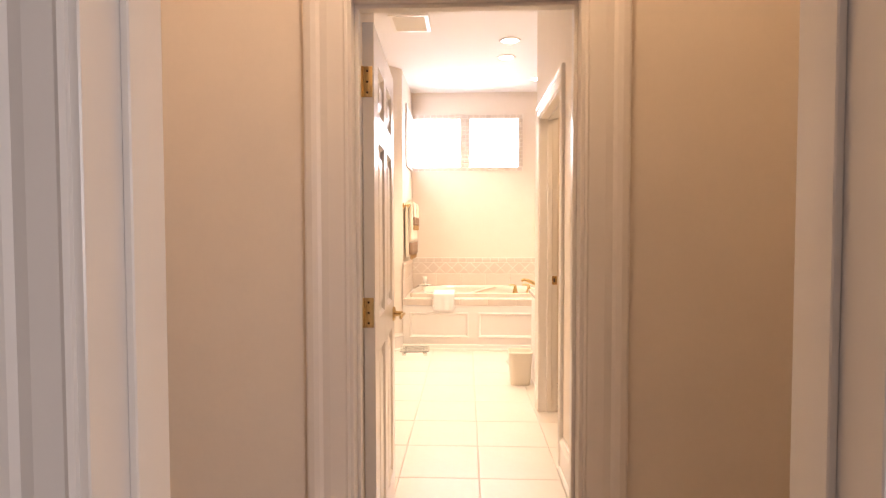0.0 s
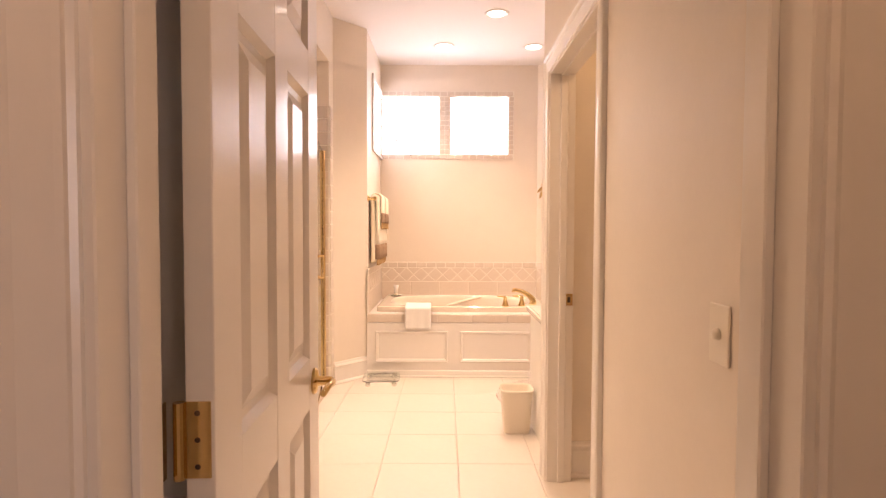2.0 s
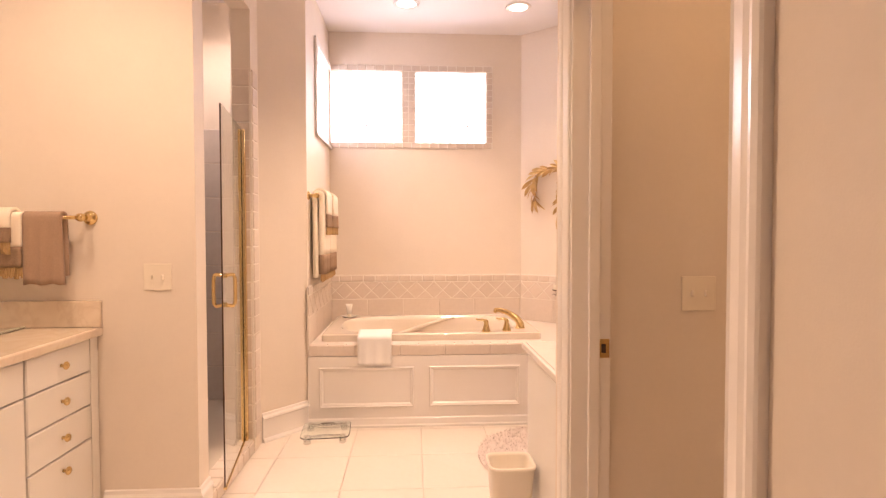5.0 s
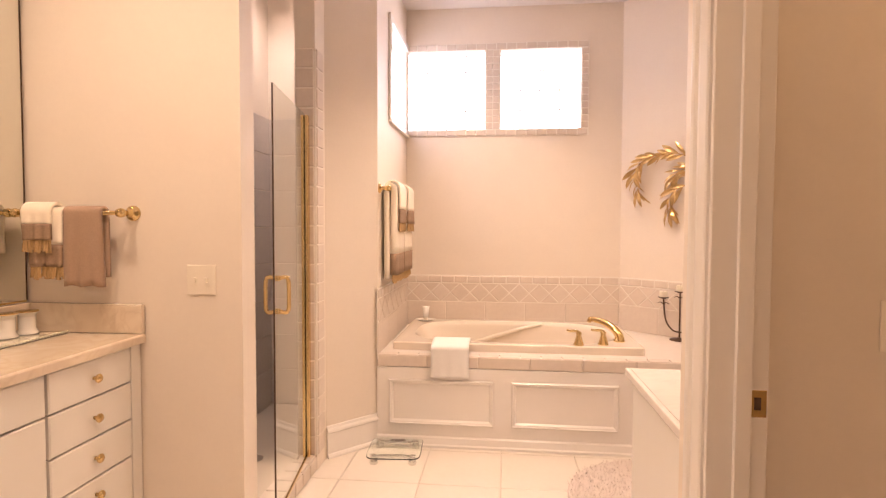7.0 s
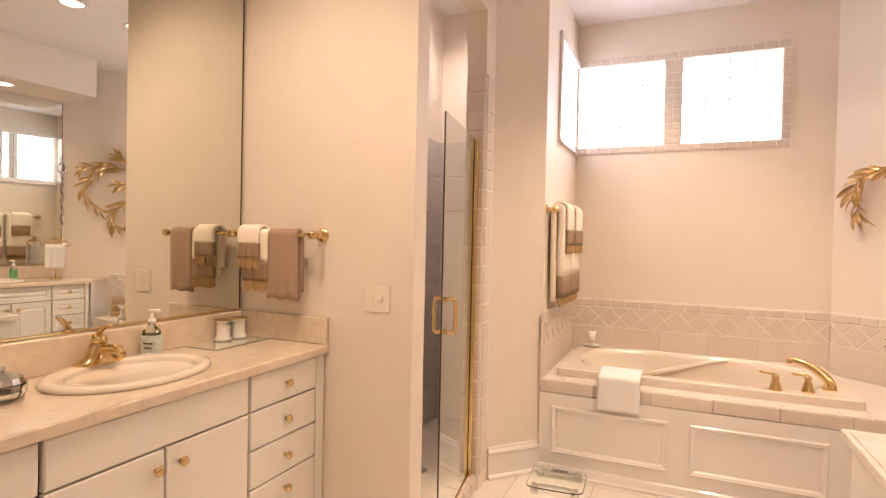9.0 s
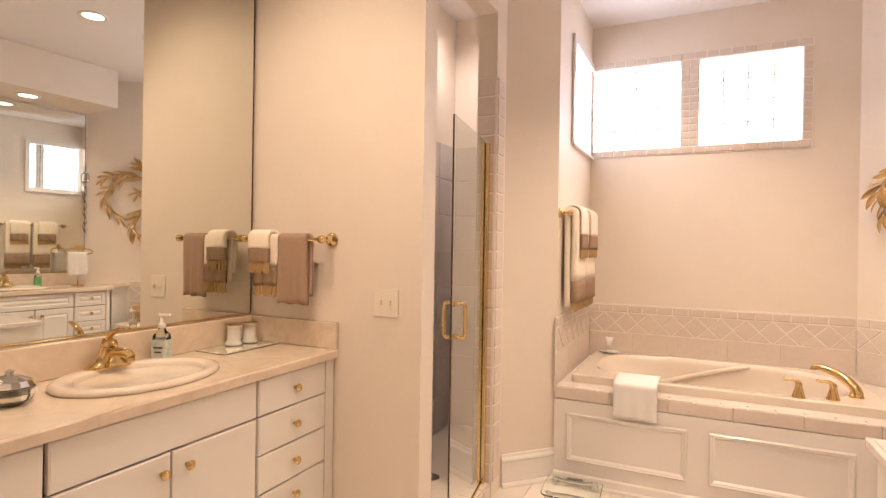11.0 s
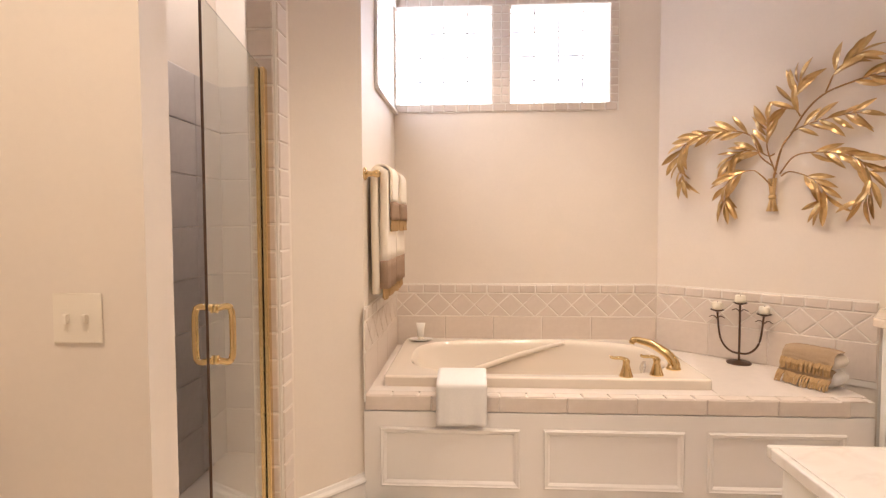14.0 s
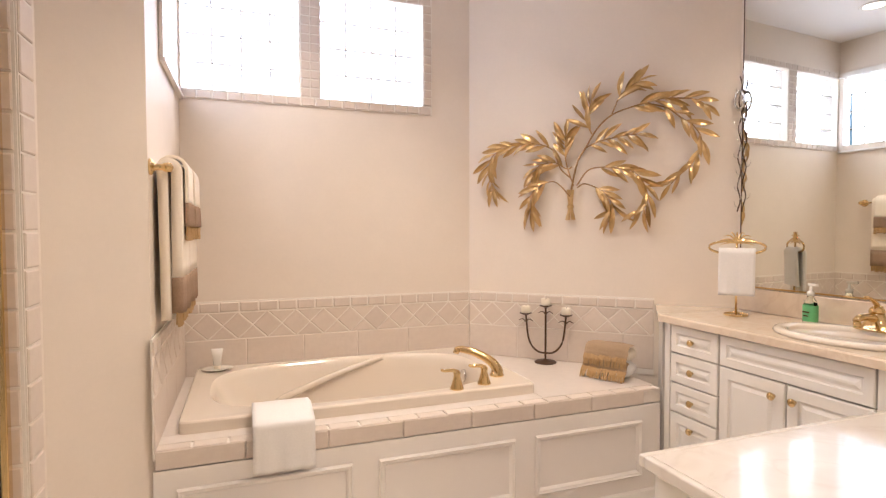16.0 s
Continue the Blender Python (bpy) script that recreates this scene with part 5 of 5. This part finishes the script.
rug = empty("bath_rug", 1.86, 5.40, 0.0, "round pale pink shag bath rug", "rug")
part("backing", lathe([(0.47, 0.001), (0.475, 0.006), (0.47, 0.012), (0.0, 0.013)], segs=48), RUG, rug)
rng = random.Random(3)
verts, faces = [], []
for k in range(5200):
    a, rr = rng.uniform(0, 2 * math.pi), 0.475 * math.sqrt(rng.random())
    bx, by = rr * math.cos(a), rr * math.sin(a)
    t = rng.uniform(0, 2 * math.pi)
    lx, ly, hh = 0.022 * math.cos(t), 0.022 * math.sin(t), rng.uniform(0.018, 0.034)
    w = 0.004
    i = len(verts)
    verts += [(bx - w * math.sin(t), by + w * math.cos(t), 0.008), (bx + w * math.sin(t), by - w * math.cos(t), 0.008), (bx + lx, by + ly, hh)]
    faces.append((i, i + 1, i + 2))
me = bpy.data.meshes.new("shag")
me.from_pydata(verts, [], faces)
me.materials.append(RUG)
pile = new("shag", me)
pile.parent = rug
pile["kind"] = "stuff"


# ---- vanity top things ----
def pump_bottle(x, y, z, body, label, rz, square=False, label_mat=None):
    e = empty("soap_dispenser", x, y, z, label, "soap dispenser", rz=rz)
    p = 6 if square else 2.4
    part("bottle", loft([oval(0.026, 0.018, 0.0, p, n=28), oval(0.032, 0.022, 0.004, p, n=28), oval(0.031, 0.022, 0.06, p, n=28), oval(0.027, 0.019, 0.10, p, n=28), oval(0.013, 0.013, 0.118, 2, n=28), oval(0.013, 0.013, 0.128, 2, n=28)]), body, e, smooth=True)
    part("collar", lathe([(0.015, 0.126), (0.015, 0.142), (0.006, 0.146), (0.005, 0.170)], segs=16), PORCELAIN, e, smooth=True)
    part("pump", boxes((-0.012, 0.034, -0.007, 0.007, 0.168, 0.180), bevel=0.003), PORCELAIN, e)
    if label_mat:
        part("printed_label", loft([oval(0.0325, 0.0228, 0.015, p, n=28), oval(0.0325, 0.0228, 0.085, p, n=28)], caps=False), label_mat, e)
        part("print_bar", boxes((-0.018, 0.018, -0.0242, -0.0232, 0.052, 0.058), (-0.014, 0.014, -0.0242, -0.0232, 0.036, 0.041)), DARK_IRON, e)
    return e


PRINT = material("pale blue printed label", (0.42, 0.52, 0.52), 0.4, grain=0.9, scale=70, tint=(0.75, 0.75, 0.68))
pump_bottle(-0.748, 4.215, TL, SOAP, "clear soap pump bottle with a printed label", 20, True, PRINT)
pump_bottle(2.93, 5.50, TR, SOAP, "green labelled hand soap pump bottle", -100, False, GREEN)

CUP = [(0.036, 0), (0.038, 0.004), (0.034, 0.012), (0.029, 0.02), (0.029, 0.075), (0.036, 0.083), (0.039, 0.088), (0.037, 0.090), (0.030, 0.086), (0.027, 0.03), (0, 0.028)]
for x, y, s in ((-0.757, 4.570, 1.0), (-0.750, 4.652, 0.98)):
    c = empty("tumbler", x, y, TL + 0.006, "white ceramic spool-shaped tumbler with gold rims", "tumbler", "tumblers on the tray")
    part("cup", moved(lathe(CUP, segs=24), Matrix.Scale(s, 4)), PORCELAIN, c, smooth=True)
    part("gold_rim", moved(lathe([(0.0385, 0.086), (0.0395, 0.089), (0.0385, 0.0915)], segs=24), Matrix.Scale(s, 4)), BRASS, c, smooth=True)
tray = empty("vanity_tray", -0.712, 4.555, TL + 0.0005, "clear glass vanity tray with a beaded edge", "tray")
part("plate", boxes((-0.085, 0.085, -0.15, 0.15, 0, 0.003), bevel=0.001), GLASS, tray).visible_shadow = False
bead = bmesh.new()
for i in range(24):
    bmesh.ops.create_uvsphere(bead, u_segments=8, v_segments=6, radius=0.0055, matrix=Matrix.Translation((0.085, -0.15 + 0.3 * i / 23, 0.007)))
part("beaded_edge", bead, GLASS, tray, "row of clear glass beads", smooth=True)
bowl = empty("glass_bowl", -0.62, 3.66, TL, "cut glass bowl with a lid on the vanity", "bowl")
part("bowl", lathe([(0.03, 0), (0.05, 0.01), (0.062, 0.03), (0.058, 0.05), (0.052, 0.045), (0.045, 0.015), (0, 0.01)], segs=16), GLASS, bowl)
part("lid", lathe([(0.058, 0.05), (0.05, 0.065), (0.02, 0.078), (0.008, 0.082), (0.012, 0.09), (0, 0.095)], segs=16), CHROME, bowl)

# towel stand on the vanity
st = empty("towel_stand", 2.84, 5.80, TR, "brass table towel stand with a palm finial", "towel stand", rz=-49)
st.scale = (0.8, 0.8, 0.95)
part("base", tube([(0.062 * math.cos(a * math.pi / 12), 0.062 * math.sin(a * math.pi / 12), 0.006) for a in range(25)], 0.006, 8), BRASS, st, smooth=True)
part("base_plate", lathe([(0.06, 0.001), (0.058, 0.006), (0.0, 0.008)], segs=24), BRASS, st)
part("post", tube([(0, 0, 0.005), (0, 0, 0.37)], 0.006, 10), BRASS, st, smooth=True)
ring = [(0.15 * math.copysign(abs(math.cos(t)) ** 0.75, math.cos(t)), 0, 0.345 + 0.032 * math.sin(t)) for t in [2 * math.pi * i / 40 for i in range(41)]]
part("oval_ring", tube([Vector(p) for p in ring], 0.006, 8), BRASS, st, smooth=True)
for k in range(9):
    a = radians(-10 + k * 25)
    part("palm_leaf", tube(spline([(0, 0, 0.37), (0.05 * math.cos(a), 0, 0.375 + 0.045 * math.sin(a)), (0.095 * math.cos(a), 0, 0.365 + 0.055 * math.sin(a))], 5), 0.007, 6, 0.001), BRASS, st)
towel(2.84, 5.80, TR + 0.298, -49, 0.155, 0.20, 0.17, WHITE_TERRY, "white hand towel with an embroidered shell on a stand", bar=0.008, phase=0.5, wave=0.004)

# metal vine down the edge of the mirror
vine = empty("mirror_garland", 3.022, 5.955, 1.42, "twisted dark metal vine garland at the mirror edge", "garland")
vine.scale = (0.7, 0.6, 0.95)
path = [Vector((0.008 * math.sin(i * 0.9), 0.014 * math.cos(i * 0.9), i * 0.022)) for i in range(34)]
part("stem", tube(path, 0.005, 6), DARK_IRON, vine, smooth=True)
for i in range(1, 33, 2):
    p = path[i]
    s = 1 if i % 4 == 1 else -1
    part("leaf", tube(spline([p, p + Vector((-0.012, s * 0.022, 0.012)), p + Vector((-0.012, s * 0.034, 0.034))], 3), 0.008, 6, 0.001, flat=0.3), CHROME, vine)
part("loop", tube([Vector((-0.01, 0.045 * math.cos(t), 0.60 + 0.05 * math.sin(t))) for t in [2 * math.pi * i / 20 for i in range(21)]], 0.008, 8), CHROME, vine, smooth=True)

# ---- floor tiles ----
floor = empty("floor", 0, 0, 0, "cream ceramic floor tiles with pale grout", "floor")
floor["kind"] = "structure"
PITCH = 0.42


def floor_tile(seed):
    me = tile_mesh(PITCH - 0.003, PITCH - 0.003, 0.008, FLOOR, seed, 0.0005)
    me.transform(Matrix.Translation((0, 0, -0.008)) @ Matrix.Rotation(radians(-90), 4, "X"))
    return me


FT = [floor_tile(200 + s) for s in range(3)]
for i in range(-3, 6):
    for k in range(-7, 6):
        cx, cy = 1.06 + (i - 0.5) * PITCH, 4.64 + (k - 0.5) * PITCH
        if -0.9 < cx < 3.2 and cy > 1.7:
            o = new("tile", FT[(i * 3 + k * 5) % 3])
            o.parent = floor
            o.location = (cx, cy, 0)
structure("hall_floor", boxes((-2.2, 3.6, -2.6, 1.86, -0.007, -0.001)), RUG, "plain pale carpet in the hall", "floor")
